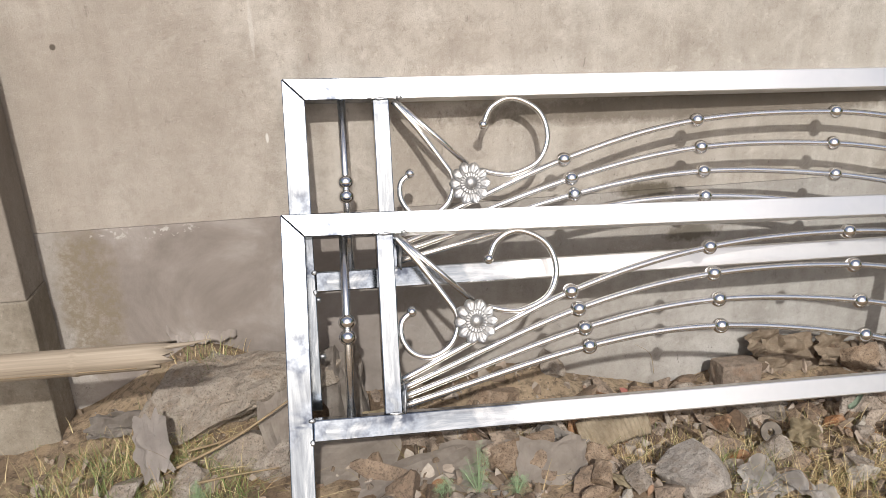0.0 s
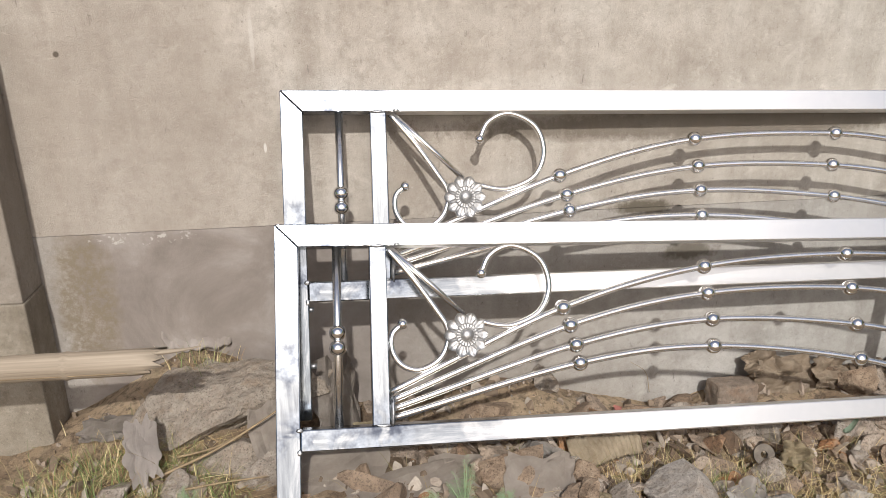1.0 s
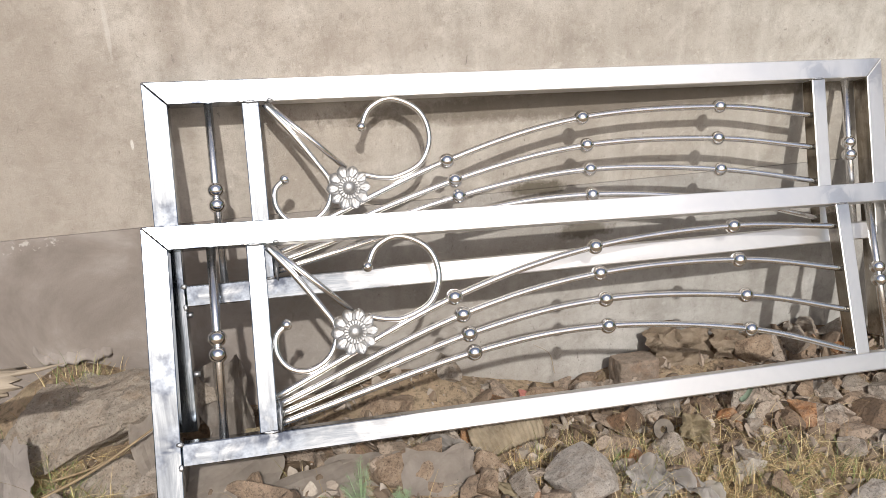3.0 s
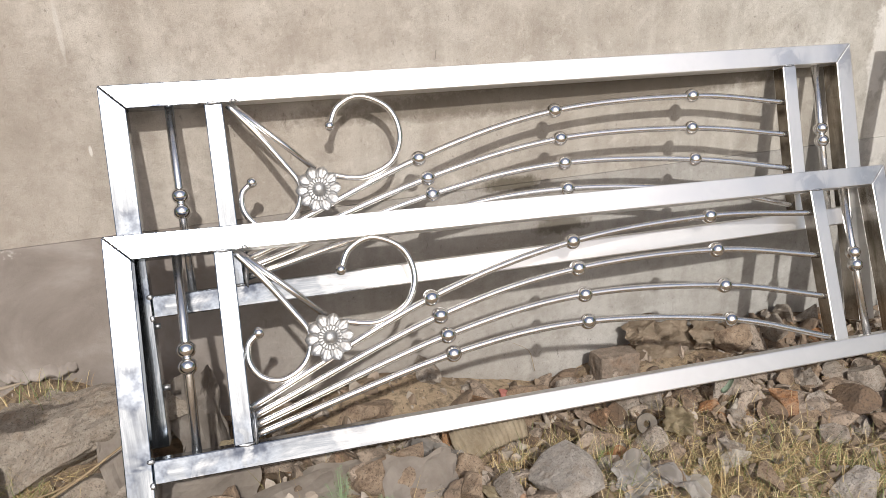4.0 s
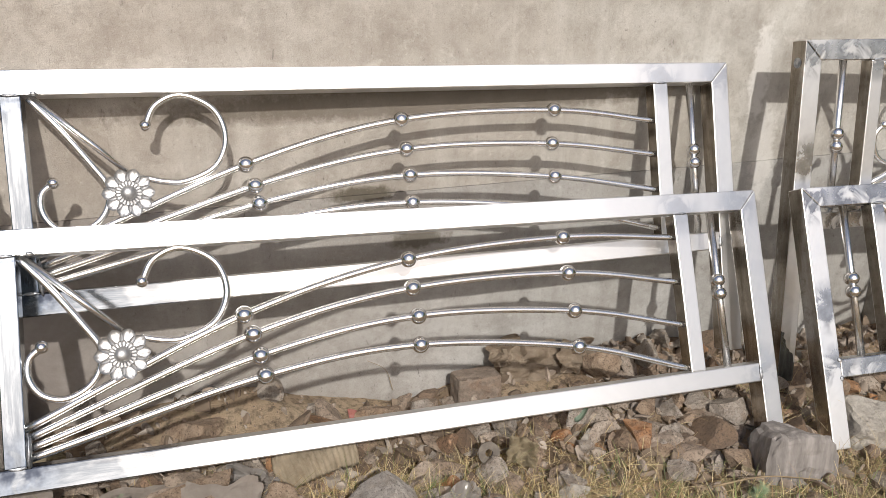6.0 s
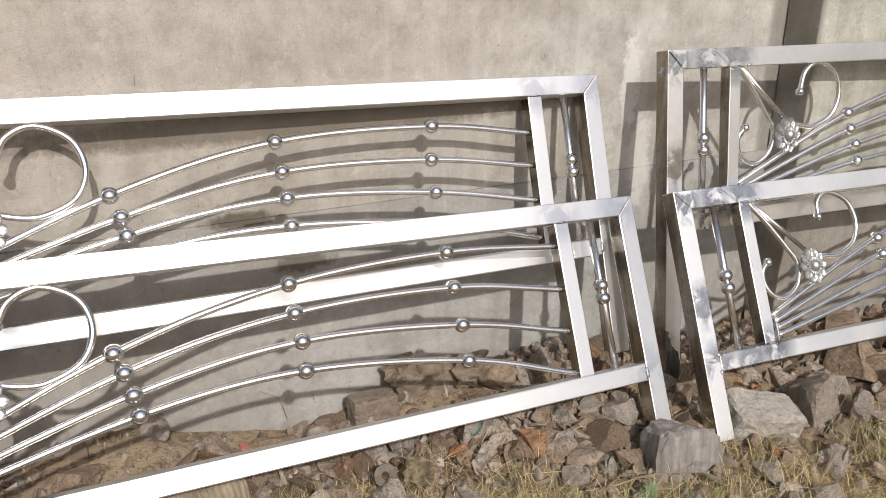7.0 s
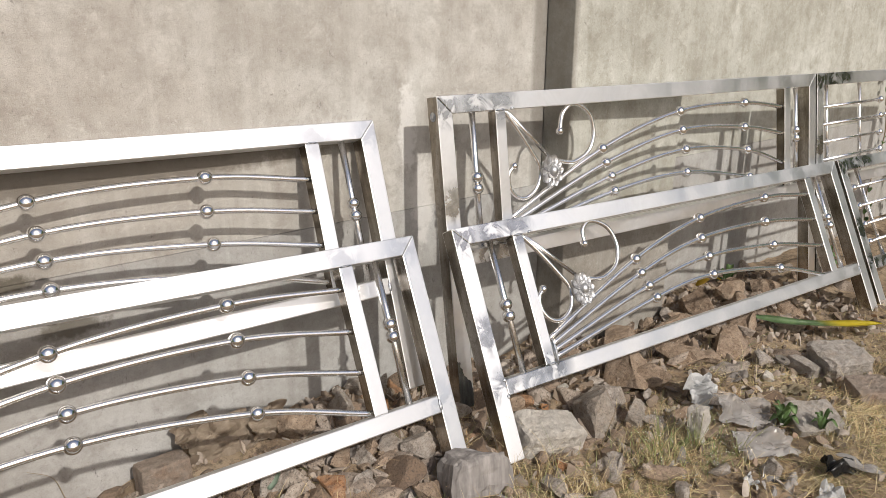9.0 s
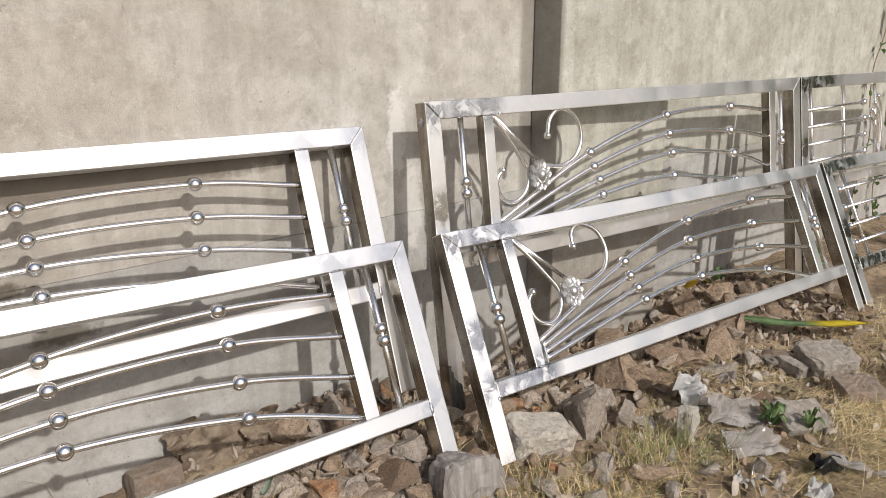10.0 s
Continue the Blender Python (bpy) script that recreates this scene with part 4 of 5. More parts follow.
def bamboo():
    """A hollow pole with node rings and a splintered end."""
    pole = new("bamboo_pole")
    pole.location = (-0.617, -0.39, 0.428)
    pole.rotation_euler = (0, radians(0.6), radians(-0.5))
    tagged(pole, "dry split bamboo pole with a broken splintered end", "bamboo pole")
    bm = bmesh.new()
    xs = [-1.5, -1.2, -0.9, -0.62, -0.4, -0.205, -0.19, -0.18, -0.17, -0.155, -0.1, -0.05, 0.0]
    sides, rings = 28, []
    for inner in (0, 1):
        for i, x in enumerate(xs):
            r = 0.0275 + (0.0022 if abs(x + 0.18) < 0.006 or abs(x + 0.62) < 0.01 else 0) - 0.006 * inner
            ring = []
            for k in range(sides):
                a = 2 * math.pi * k / sides
                jag = 0.0
                if i == len(xs) - 1:
                    jag = -0.045 * max(0.0, -math.sin(a)) + 0.02 * noise.noise(Vector((k * 1.7, 3, 0))) + 0.012 * ((k * 7) % 3 - 1)
                ring.append(bm.verts.new((x + jag, r * math.cos(a), r * math.sin(a))))
            rings.append(ring)
    n = len(xs)
    for base in (0, n):
        for i in range(n - 1):
            a, b = rings[base + i], rings[base + i + 1]
            for k in range(sides):
                bm.faces.new((a[k], a[(k + 1) % sides], b[(k + 1) % sides], b[k]))
    for a, b in ((rings[n - 1], rings[2 * n - 1]), (rings[0], rings[n])):
        for k in range(sides):
            bm.faces.new((a[k], a[(k + 1) % sides], b[(k + 1) % sides], b[k]))
    bmesh.ops.recalc_face_normals(bm, faces=bm.faces)
    part("culm", bm, BAMBOO, pole, smooth=True)
    strip = glide([(-0.02, -0.004, 0.020), (0.04, -0.006, 0.024), (0.085, -0.004, 0.030)], 8)
    part("splinter", sweep(strip, lambda t: 0.006 * (1 - t) + 0.0012, 6), BAMBOO, pole, smooth=True)
    crack = glide([(-1.4, -0.0268, -0.006), (-0.6, -0.0262, -0.0085), (-0.06, -0.0255, -0.011)], 8)
    part("split", sweep(crack, 0.0011, 6), TWIG, pole, "dark lengthwise split")


bamboo()
stone(SHAPES[3], GREY_STONE, -1.95, -0.39, (0.3, 0.3, 0.46), (0, 0, 0.4), "tall grey stone carrying a bamboo pole", 0.05)


def block(name, x, y, z, size, turn, material, label, category, group="", wear=1.0):
    """A squared piece with worn, chipped edges and uneven faces."""
    bm = box(-size[0] / 2, size[0] / 2, -size[1] / 2, size[1] / 2, -size[2] / 2, size[2] / 2)
    bmesh.ops.subdivide_edges(bm, edges=bm.edges[:], cuts=9, use_grid_fill=True)
    for v in bm.verts:
        e = sum(abs(abs(c) - s / 2) < 1e-5 for c, s in zip(v.co, size))
        q = v.co + Vector((x * 9, y * 5, 0))
        if e > 1:
            v.co *= 1 - wear * (0.035 * (e - 1) + 0.07 * max(0, noise.noise(q * 30)))
        v.co *= 1 + 0.16 * (wear - 0.8) * noise.noise(q * 9)
        v.co += 0.0028 * wear * Vector((noise.noise(q * 40), noise.noise(q * 37 + Vector((9, 0, 0))), noise.noise(q * 43)))
    ob = part(name, bm, material)
    ob.matrix_world = pose(x, y, z, *turn)
    return tagged(ob, label, category, group)


DUSTY_SLAB = stone_material("dusty grey slab", (0.28, 0.25, 0.215), (0.40, 0.36, 0.315), (0.52, 0.475, 0.42), (0.36, 0.27, 0.18), 0.3, 0.4, 0.25)
block("brick", 0.835, -0.085, 0.028, (0.125, 0.075, 0.095), (-8, 2, 2), BRICK, "weathered brown half brick against the wall base", "brick", "loose bricks")
block("brick", 2.80, -0.955, land(2.8, -0.955) + 0.03, (0.13, 0.12, 0.06), (3, -3, -38), BRICK, "weathered brown brick lying on straw", "brick", "loose bricks")
block("mortar_lump", 1.745, -0.545, land(1.745, -0.545) + 0.035, (0.19, 0.11, 0.115), (14, 6, -17), PALE_STONE, "pale whitish lump of old mortar by the panel leg", "mortar lump", "mortar lumps", 2.0)
block("mortar_lump", 2.115, -0.78, land(2.115, -0.78) + 0.04, (0.065, 0.05, 0.105), (-8, 6, 10), PALE_STONE, "pale upright lump of mortar by plastic sheeting", "mortar lump", "mortar lumps", 2.2)
block("stone_slab", 2.465, -0.935, land(2.465, -0.935) + 0.015, (0.15, 0.13, 0.045), (14, 2, -32), DUSTY_SLAB, "flat square grey slab tilted on straw", "stone slab", "stone slabs", 1.3)
block("stone_slab", 2.945, -0.79, land(2.945, -0.79) + 0.025, (0.17, 0.16, 0.09), (6, -4, -30), DUSTY_SLAB, "thick broad grey slab beside a green leaf", "stone slab", "stone slabs", 1.8)
block("stone_slab", 2.84, -0.72, land(2.84, -0.72) + 0.02, (0.05, 0.11, 0.045), (4, 3, -12), DUSTY_SLAB, "narrow grey slab beside an old ring", "stone slab", "stone slabs", 1.6)


def sheet(name, x, y, z, w, d, turn, material, seed, fold, label, category, thick=0.0012, cells=18, ragged=0.12):
    """A crumpled thin sheet with a ragged outline."""
    bm = bmesh.new()
    rows = []
    for j in range(cells + 1):
        row = []
        for i in range(cells + 1):
            u, v = i / cells - 0.5, j / cells - 0.5
            q = Vector((u * 3 + seed * 5.3, v * 3, seed))
            grow = 1 + ragged * 2 * noise.noise(q * 1.6 + Vector((0, 0, 7)))
            ridge = 1.2 * abs(noise.noise(q * 0.7)) + 0.3 * abs(noise.noise(q * 1.5)) + (0.0 if material == FILM else 0.07) * abs(noise.noise(q * 4))
            row.append(bm.verts.new((u * w * grow, v * d * grow, fold * (ridge - 0.35))))
        rows.append(row)
    for a, b in zip(rows, rows[1:]):
        for k in range(cells):
            bm.faces.new((a[k], a[k + 1], b[k + 1], b[k]))
    for c in (rows[0][0], rows[0][-1], rows[-1][0], rows[-1][-1]):
        c.co *= 0.88
    bmesh.ops.solidify(bm, geom=bm.faces[:], thickness=thick)
    ob = part(name, bm, material)
    ob.matrix_world = pose(x, y, z, *turn)
    return tagged(ob, label, category)


def paper(name, dark, light, rough=0.8, scale=18):
    m = Mat(name, rough)
    n = m.noise(m.coord(), scale, 6, 0.65, 0.4)
    m.color(m.ramp(n, (0.3, dark), (0.7, light)))
    m.bump(m.noise(m.coord(), scale * 4, 5), 0.4, 0.002)
    return m.m


def film_material():
    m = Mat("crumpled clear plastic", 0.14)
    n = m.noise(m.coord(), 9, 3, 0.5, 0.4)
    m.color(m.ramp(n, (0.3, (0.36, 0.335, 0.31)), (0.7, (0.62, 0.60, 0.575))))
    m.put(m.ramp(n, (0.3, 0.5), (0.7, 0.75)), m.b.inputs["Alpha"])
    return m.m


FILM = film_material()
WHITE_FILM = paper("white plastic", (0.55, 0.55, 0.54), (0.78, 0.78, 0.77), 0.3)
BLACK_FILM = paper("black plastic", (0.015, 0.015, 0.016), (0.05, 0.048, 0.045), 0.35)
SACK = paper("dusty grey sacking", (0.24, 0.21, 0.19), (0.36, 0.325, 0.295))
DEAD_LEAF = paper("withered leaf", (0.25, 0.20, 0.12), (0.50, 0.43, 0.30))
GREY_LEAF = paper("grey withered leaf", (0.22, 0.19, 0.165), (0.37, 0.335, 0.30))
sheet("plastic_bag", 0.655, -0.535, 0.045, 0.13, 0.10, (28, 0, 20), FILM, 1, 0.06, "crumpled clear plastic bag in dry grass", "plastic bag")
sheet("plastic_bag", 0.22, -0.39, 0.085, 0.12, 0.08, (45, 10, -30), FILM, 2, 0.06, "dusty crumpled plastic beneath the bottom rail", "plastic bag")
sheet("plastic_bag", 0.03, -0.53, 0.085, 0.10, 0.07, (20, 5, 10), FILM, 3, 0.04, "dusty plastic scrap beside a green seedling", "plastic bag")
sheet("plastic_bag", 0.74, -0.57, 0.04, 0.05, 0.13, (12, 0, 35), FILM, 4, 0.05, "torn strip of whitish plastic on grass", "plastic bag")
sheet("plastic_bag", 2.295, -0.675, 0.04, 0.13, 0.11, (40, 10, -10), WHITE_FILM, 5, 0.07, "white crumpled plastic bag on dry earth", "plastic bag")
sheet("plastic_sheet", 2.30, -0.81, 0.035, 0.20, 0.11, (24, 12, -30), FILM, 6, 0.06, "dirty crumpled plastic sheet among stones", "plastic sheet")
sheet("plastic_sheet", 2.21, -0.93, 0.02, 0.18, 0.10, (16, 6, -25), FILM, 7, 0.05, "dusty clear plastic sheet beside rubble", "plastic sheet")
sheet("plastic_bag", 1.93, -0.86, 0.0, 0.11, 0.07, (15, 5, 15), FILM, 8, 0.06, "crumpled grey plastic in wild weeds", "plastic bag")
sheet("plastic_bag", 2.10, -1.03, -0.01, 0.12, 0.08, (10, 5, 25), FILM, 9, 0.06, "pale torn plastic scrap on straw", "plastic bag")
sheet("plastic_bag", 2.05, -0.99, 0.0, 0.06, 0.04, (20, 5, 15), WHITE_FILM, 61, 0.03, "torn white scrap of plastic among weeds", "plastic bag")
sheet("plastic_bag", 2.16, -1.14, -0.01, 0.13, 0.06, (12, 5, 20), WHITE_FILM, 62, 0.03, "white torn plastic scrap on dry straw", "plastic bag")
sheet("plastic_sheet", 2.30, -1.10, 0.0, 0.13, 0.05, (18, 8, -18), BLACK_FILM, 63, 0.05, "black torn plastic sheet half buried in straw", "plastic sheet")
sheet("plastic_sheet", 2.36, -1.16, 0.0, 0.06, 0.17, (10, 14, 35), FILM, 64, 0.04, "long grey strip of dusty plastic", "plastic sheet")
GREY_WOOD = bark("weathered grey wood", (0.13, 0.118, 0.108), (0.31, 0.285, 0.265), 0.9, (60, 60, 9))
block("wood_block", 1.462, -0.57, land(1.462, -0.57) + 0.028, (0.165, 0.10, 0.15), (-20, 7, -14), GREY_WOOD, "weathered grey wooden block standing by the panel legs", "wood block", "", 2.6)
BROWN_LEAF = paper("brown withered leaf", (0.24, 0.185, 0.13), (0.50, 0.415, 0.32))
SLATE = paper("dusty brown-grey slate", (0.30, 0.26, 0.222), (0.46, 0.41, 0.362), 0.85, 14)
sheet("slab", -0.26, -0.36, 0.115, 0.20, 0.17, (24, 4, -6), SLATE, 51, 0.012, "smooth brown-grey slab behind the panel leg", "slab", 0.014, 12, 0.05)
sheet("slab", -0.13, -0.46, 0.095, 0.26, 0.13, (14, -4, 10), SLATE, 52, 0.016, "broad dusty brown-grey slab in front of rubble", "slab", 0.014, 12, 0.08)
sheet("slab", 0.03, -0.41, 0.09, 0.22, 0.11, (20, 3, -5), SLATE, 53, 0.016, "thin brown-grey slab below the bottom rail", "slab", 0.012, 12, 0.1)
sheet("slab", 0.165, -0.495, 0.105, 0.155, 0.15, (44, 4, -6), SLATE, 57, 0.014, "smooth pale brown-grey slab tilted by clods", "slab", 0.014, 14, 0.12)
sheet("slab", -0.415, -0.30, 0.155, 0.10, 0.19, (50, -10, 14), SLATE, 54, 0.02, "tall grey slab leaning beside the panel", "slab", 0.012, 12, 0.06)
RAG = paper("thin grey rag", (0.33, 0.30, 0.275), (0.50, 0.455, 0.425), 0.7, 11)
sheet("rag", -0.705, -0.325, 0.175, 0.07, 0.15, (34, 4, 20), RAG, 45, 0.007, "thin torn grey rag hanging over straw", "rag", 0.0015, 20, 0.24)

sheet("withered_leaf", -0.82, -0.17, 0.14, 0.15, 0.07, (25, 0, -8), GREY_LEAF, 12, 0.04, "grey withered leaf near the wall base", "leaf", 0.002)


def ribbed_leaf(x, y, z, width, depth, turn, material, label):
    """A broad dry leaf with close ribs, its front half bent down and torn along the rim."""
    bm = bmesh.new()
    nu, nv, rows = 66, 14, []
    for j in range(nv + 1):
        v, row = j / nv, []
        for i in range(nu + 1):
            u = i / nu
            rag = 0.10 * noise.noise(Vector((u * 5, v * 2, 3))) + (0.06 * noise.noise(Vector((u * 17, 0, 8))) if j == 0 else 0)
            bend = -0.55 * max(0.0, 0.45 - v) ** 1.2
            rib = 0.0042 * math.sin(u * 2 * math.pi * 15 + 2 * v) * (0.4 + 0.6 * (1 - v))
            dome = 0.16 * math.sin(math.pi * u) * depth
            row.append(bm.verts.new(((u - 0.5) * width * (0.86 + 0.28 * v * (1 - v)), (v - 0.5 + rag * 0.5) * depth, rib + bend * depth + dome + 0.006 * noise.noise(Vector((u * 4, v * 3, 1))))))
        rows.append(row)
    for a, b in zip(rows, rows[1:]):
        for k in range(nu):
            bm.faces.new((a[k], a[k + 1], b[k + 1], b[k]))
    bmesh.ops.solidify(bm, geom=bm.faces[:], thickness=0.0012)
    ob = part("withered_leaf", bm, material, None, smooth=True)
    ob.matrix_world = pose(x, y, z, *turn)
    tagged(ob, label, "leaf")


RIB_LEAF = paper("tan ribbed leaf", (0.35, 0.28, 0.195), (0.61, 0.53, 0.40), 0.75, 30)
ribbed_leaf(0.37, -0.335, 0.086, 0.205, 0.085, (26, -5, 12), RIB_LEAF, "large tan ribbed dry leaf bent over clods")
sheet("withered_leaf", 1.0, -0.075, 0.075, 0.17, 0.12, (68, 3, -4), BROWN_LEAF, 14, 0.03, "broad grey-brown leaf leaning on the wall", "leaf", 0.006)
sheet("withered_leaf", 1.13, -0.09, 0.085, 0.12, 0.09, (60, 12, 14), BROWN_LEAF, 15, 0.05, "curled grey-brown leaf at the wall", "leaf", 0.004)
sheet("withered_leaf", 0.93, -0.055, 0.115, 0.10, 0.07, (55, -14, 5), BROWN_LEAF, 16, 0.04, "curled brown leaf behind a brick", "leaf", 0.004)
sheet("withered_leaf", -0.27, -0.20, 0.16, 0.12, 0.26, (62, 10, 25), GREY_LEAF, 17, 0.05, "tall grey withered leaf behind the panel", "leaf", 0.002)
sheet("withered_leaf", -0.19, -0.25, 0.12, 0.10, 0.06, (40, 4, 10), DEAD_LEAF, 18, 0.03, "pale dry leaf in the panel corner", "leaf", 0.003)
sheet("withered_leaf", 0.84, -0.40, 0.05, 0.07, 0.06, (48, 8, -30), DEAD_LEAF, 19, 0.03, "dry pale leaf standing in straw", "leaf", 0.002)
sheet("withered_leaf", 2.62, -0.80, -0.01, 0.10, 0.04, (12, 0, -25), DEAD_LEAF, 20, 0.03, "curled pale dry leaf on straw", "leaf", 0.002)
for k in range(26):
    x, y = rng.uniform(-0.85, 3.0), -rng.uniform(0.05, 0.9)
    sheet("withered_leaf", x, y, land(x, y) + 0.02, rng.uniform(0.03, 0.075), rng.uniform(0.025, 0.05), (rng.uniform(-30, 40), rng.uniform(-25, 25), rng.uniform(0, 360)), GREY_LEAF if k % 3 else DEAD_LEAF, 30 + k, 0.02, "small curled withered leaf in the rubble", "leaf", 0.0015, 8)


OLD_RING = paper("perished rubber", (0.09, 0.08, 0.07), (0.20, 0.175, 0.145), 0.9, 40)


def washer(x, y, z, turn, label):
    """A flat ring with a hole."""
    bm = bmesh.new()
    loops = []
    for r, h in ((0.009, 0.004), (0.026, 0.004), (0.026, -0.004), (0.009, -0.004)):
        loops.append([bm.verts.new((r * (1 + 0.06 * noise.noise(Vector((k, r * 90, 0)))) * math.cos(k * math.pi / 14), r * math.sin(k * math.pi / 14), h)) for k in range(28)])
    for a, b in zip(loops, loops[1:] + loops[:1]):
        for k in range(28):
            bm.faces.new((a[k], b[k], b[(k + 1) % 28], a[(k + 1) % 28]))
    bmesh.ops.recalc_face_normals(bm, faces=bm.faces)
    ob = part("ring", bm, OLD_RING)
    ob.matrix_world = pose(x, y, z, *turn)
    tagged(ob, label, "ring", "old rings")


washer(0.765, -0.375, 0.045, (62, 10, -12), "old grey rubber ring tilted in dry grass")
washer(2.80, -0.66, land(2.80, -0.66) + 0.03, (14, 5, 0), "old grey ring lying by a slab")


def blade_leaf(name, line, width, material, parent=None, fold=0.35, label=""):
    """A long leaf along a line, folded a little along its rib."""
    bm = bmesh.new()
    rows, n = [], len(line)
    for i, q in enumerate(line):
        t = i / (n - 1)
        d = (line[min(i + 1, n - 1)] - line[max(i - 1, 0)]).normalized()
        side = d.cross(Vector((0, 0, 1))).normalized()
        h = width * max(0.02, math.sin(math.pi * min(1, 0.06 + 0.94 * t)) ** 0.7)
        wave = 0.12 * width * math.sin(9 * t)
        rows.append([bm.verts.new(q - side * h + Vector((0, 0, h * fold + wave))), bm.verts.new(q), bm.verts.new(q + side * h + Vector((0, 0, h * fold - wave)))])
    for a, b in zip(rows, rows[1:]):
        for k in (0, 1):
            bm.faces.new((a[k], a[k + 1], b[k + 1], b[k]))
    bmesh.ops.solidify(bm, geom=bm.faces[:], thickness=0.0008)
    return part(name, bm, material, parent, label, True)


def leaf_material(name, a, b, c=None):
    m = Mat(name, 0.45)
    n = m.noise(m.coord(), 25, 4)
    col = m.ramp(n, (0.3, a), (0.7, b))
    if c:
        x = m.axis(m.world(), 0)
        col = m.mix(m.ramp(m.math("SUBTRACT", x, 2.7), (0.48, 0.0), (0.53, 1.0)), col, c)
    m.color(col)
    return m.m


SOFT_GREEN = leaf_material("soft weed", (0.24, 0.34, 0.19), (0.40, 0.52, 0.32))
GREEN = leaf_material("green leaf", (0.10, 0.18, 0.05), (0.22, 0.33, 0.12))
BANANA = leaf_material("fresh leaf", (0.09, 0.16, 0.06), (0.20, 0.31, 0.14), (0.70, 0.57, 0.04))
WEED_GREEN = leaf_material("pale weed leaf", (0.15, 0.25, 0.09), (0.27, 0.39, 0.16))
YELLOW = leaf_material("yellow leaf", (0.55, 0.36, 0.03), (0.75, 0.55, 0.06))
tagged(blade_leaf("long_leaf", glide([(2.99, -0.43, 0.02), (3.09, -0.53, 0.0), (3.2, -0.64, 0.0), (3.34, -0.76, 0.015)], 8), 0.035, BANANA), "fresh green leaf with a yellow tip on earth", "leaf")
tagged(blade_leaf("fallen_leaf", glide([(3.04, -0.14, 0.05), (3.09, -0.17, 0.085), (3.14, -0.19, 0.07)], 5), 0.032, YELLOW), "yellow fallen leaf on clods by the wall", "leaf")
tagged(blade_leaf("fallen_leaf", glide([(1.01, -0.335, 0.055), (1.035, -0.315, 0.085), (1.055, -0.30, 0.105)], 5), 0.018, leaf_material("pale green leaf", (0.30, 0.40, 0.30), (0.45, 0.55, 0.44))), "pale green scrap of leaf in the rubble", "leaf")
stone(SHAPES[5], leaf_material("red plastic", (0.27, 0.09, 0.075), (0.38, 0.17, 0.14)), 0.50, -0.10, (0.06, 0.035, 0.03), (0.2, 0.1, 0.3), "dull red scrap lying by the wall base", 0.0, name="red_scrap", group="")


def seedling(x, y, height, stems, seed, label):
    """A soft weed: stems set with many narrow leaflets."""
    r = random.Random(seed)
    plant = new("weed")
    plant.location = (x, y, land(x, y))
    tagged(plant, label, "weed", "weeds")
    for s in range(stems):
        a, tilt = r.uniform(0, 6.3), r.uniform(0.05, 0.5) if s else 0.05
        h = height * (r.uniform(0.6, 1.0) if s else 1.05)
        d = Vector((math.cos(a) * math.sin(tilt), math.sin(a) * math.sin(tilt), math.cos(tilt)))
        line = glide([Vector((0, 0, 0)), d * h * 0.5, d * h + Vector((0, 0, -0.1 * h * tilt))], 6)
        stem = part("stem", sweep(line, lambda t: 0.0012 * (1.2 - t), 5), SOFT_GREEN, plant)
        bm = bmesh.new()
        for k in range(16):
            t = 0.15 + 0.85 * k / 15
            q = line[min(int(t * (len(line) - 1)), len(line) - 1)]
            reach = 0.03 * (1.15 - t) * r.uniform(0.8, 1.2) + 0.004
            for side in (-1, 1):
                b = a + side * r.uniform(1.0, 1.6) + k * 0.5
                e = Vector((math.cos(b), math.sin(b), r.uniform(0.15, 0.6))) * reach
                n = Vector((-math.sin(b), math.cos(b), 0)) * 0.0011
                for f in (0.35, 0.6, 0.85, 1.0):
                    m0 = q + e * (f - 0.25)
                    tip = q + e * f + n * 3.2 * (1 if f < 1 else 0)
                    tip2 = q + e * f - n * 3.2 * (1 if f < 1 else 0)
                    for z in (tip, tip2):
                        w = e.normalized() * 0.00055
                        bm.faces.new([bm.verts.new(m0), bm.verts.new(m0.lerp(z, 0.5) + w), bm.verts.new(z), bm.verts.new(m0.lerp(z, 0.5) - w)])
        part("leaf", bm, SOFT_GREEN, stem)
    return plant


seedling(-0.005, -0.515, 0.125, 8, 1, "feathery green seedling growing between stones")
seedling(-0.085, -0.53, 0.05, 5, 2, "low feathery green weed between stones")
seedling(0.07, -0.55, 0.05, 5, 3, "low green weed beside plastic scrap")
seedling(-0.60, -0.44, 0.06, 6, 4, "small green weed in straw")
seedling(-0.93, -0.46, 0.06, 5, 5, "small green weed near the pier")
seedling(1.29, -0.66, 0.06, 7, 6, "bushy green weed beside flat stones")
seedling(0.52, -0.53, 0.05, 4, 7, "small green weed beside a grey stone")


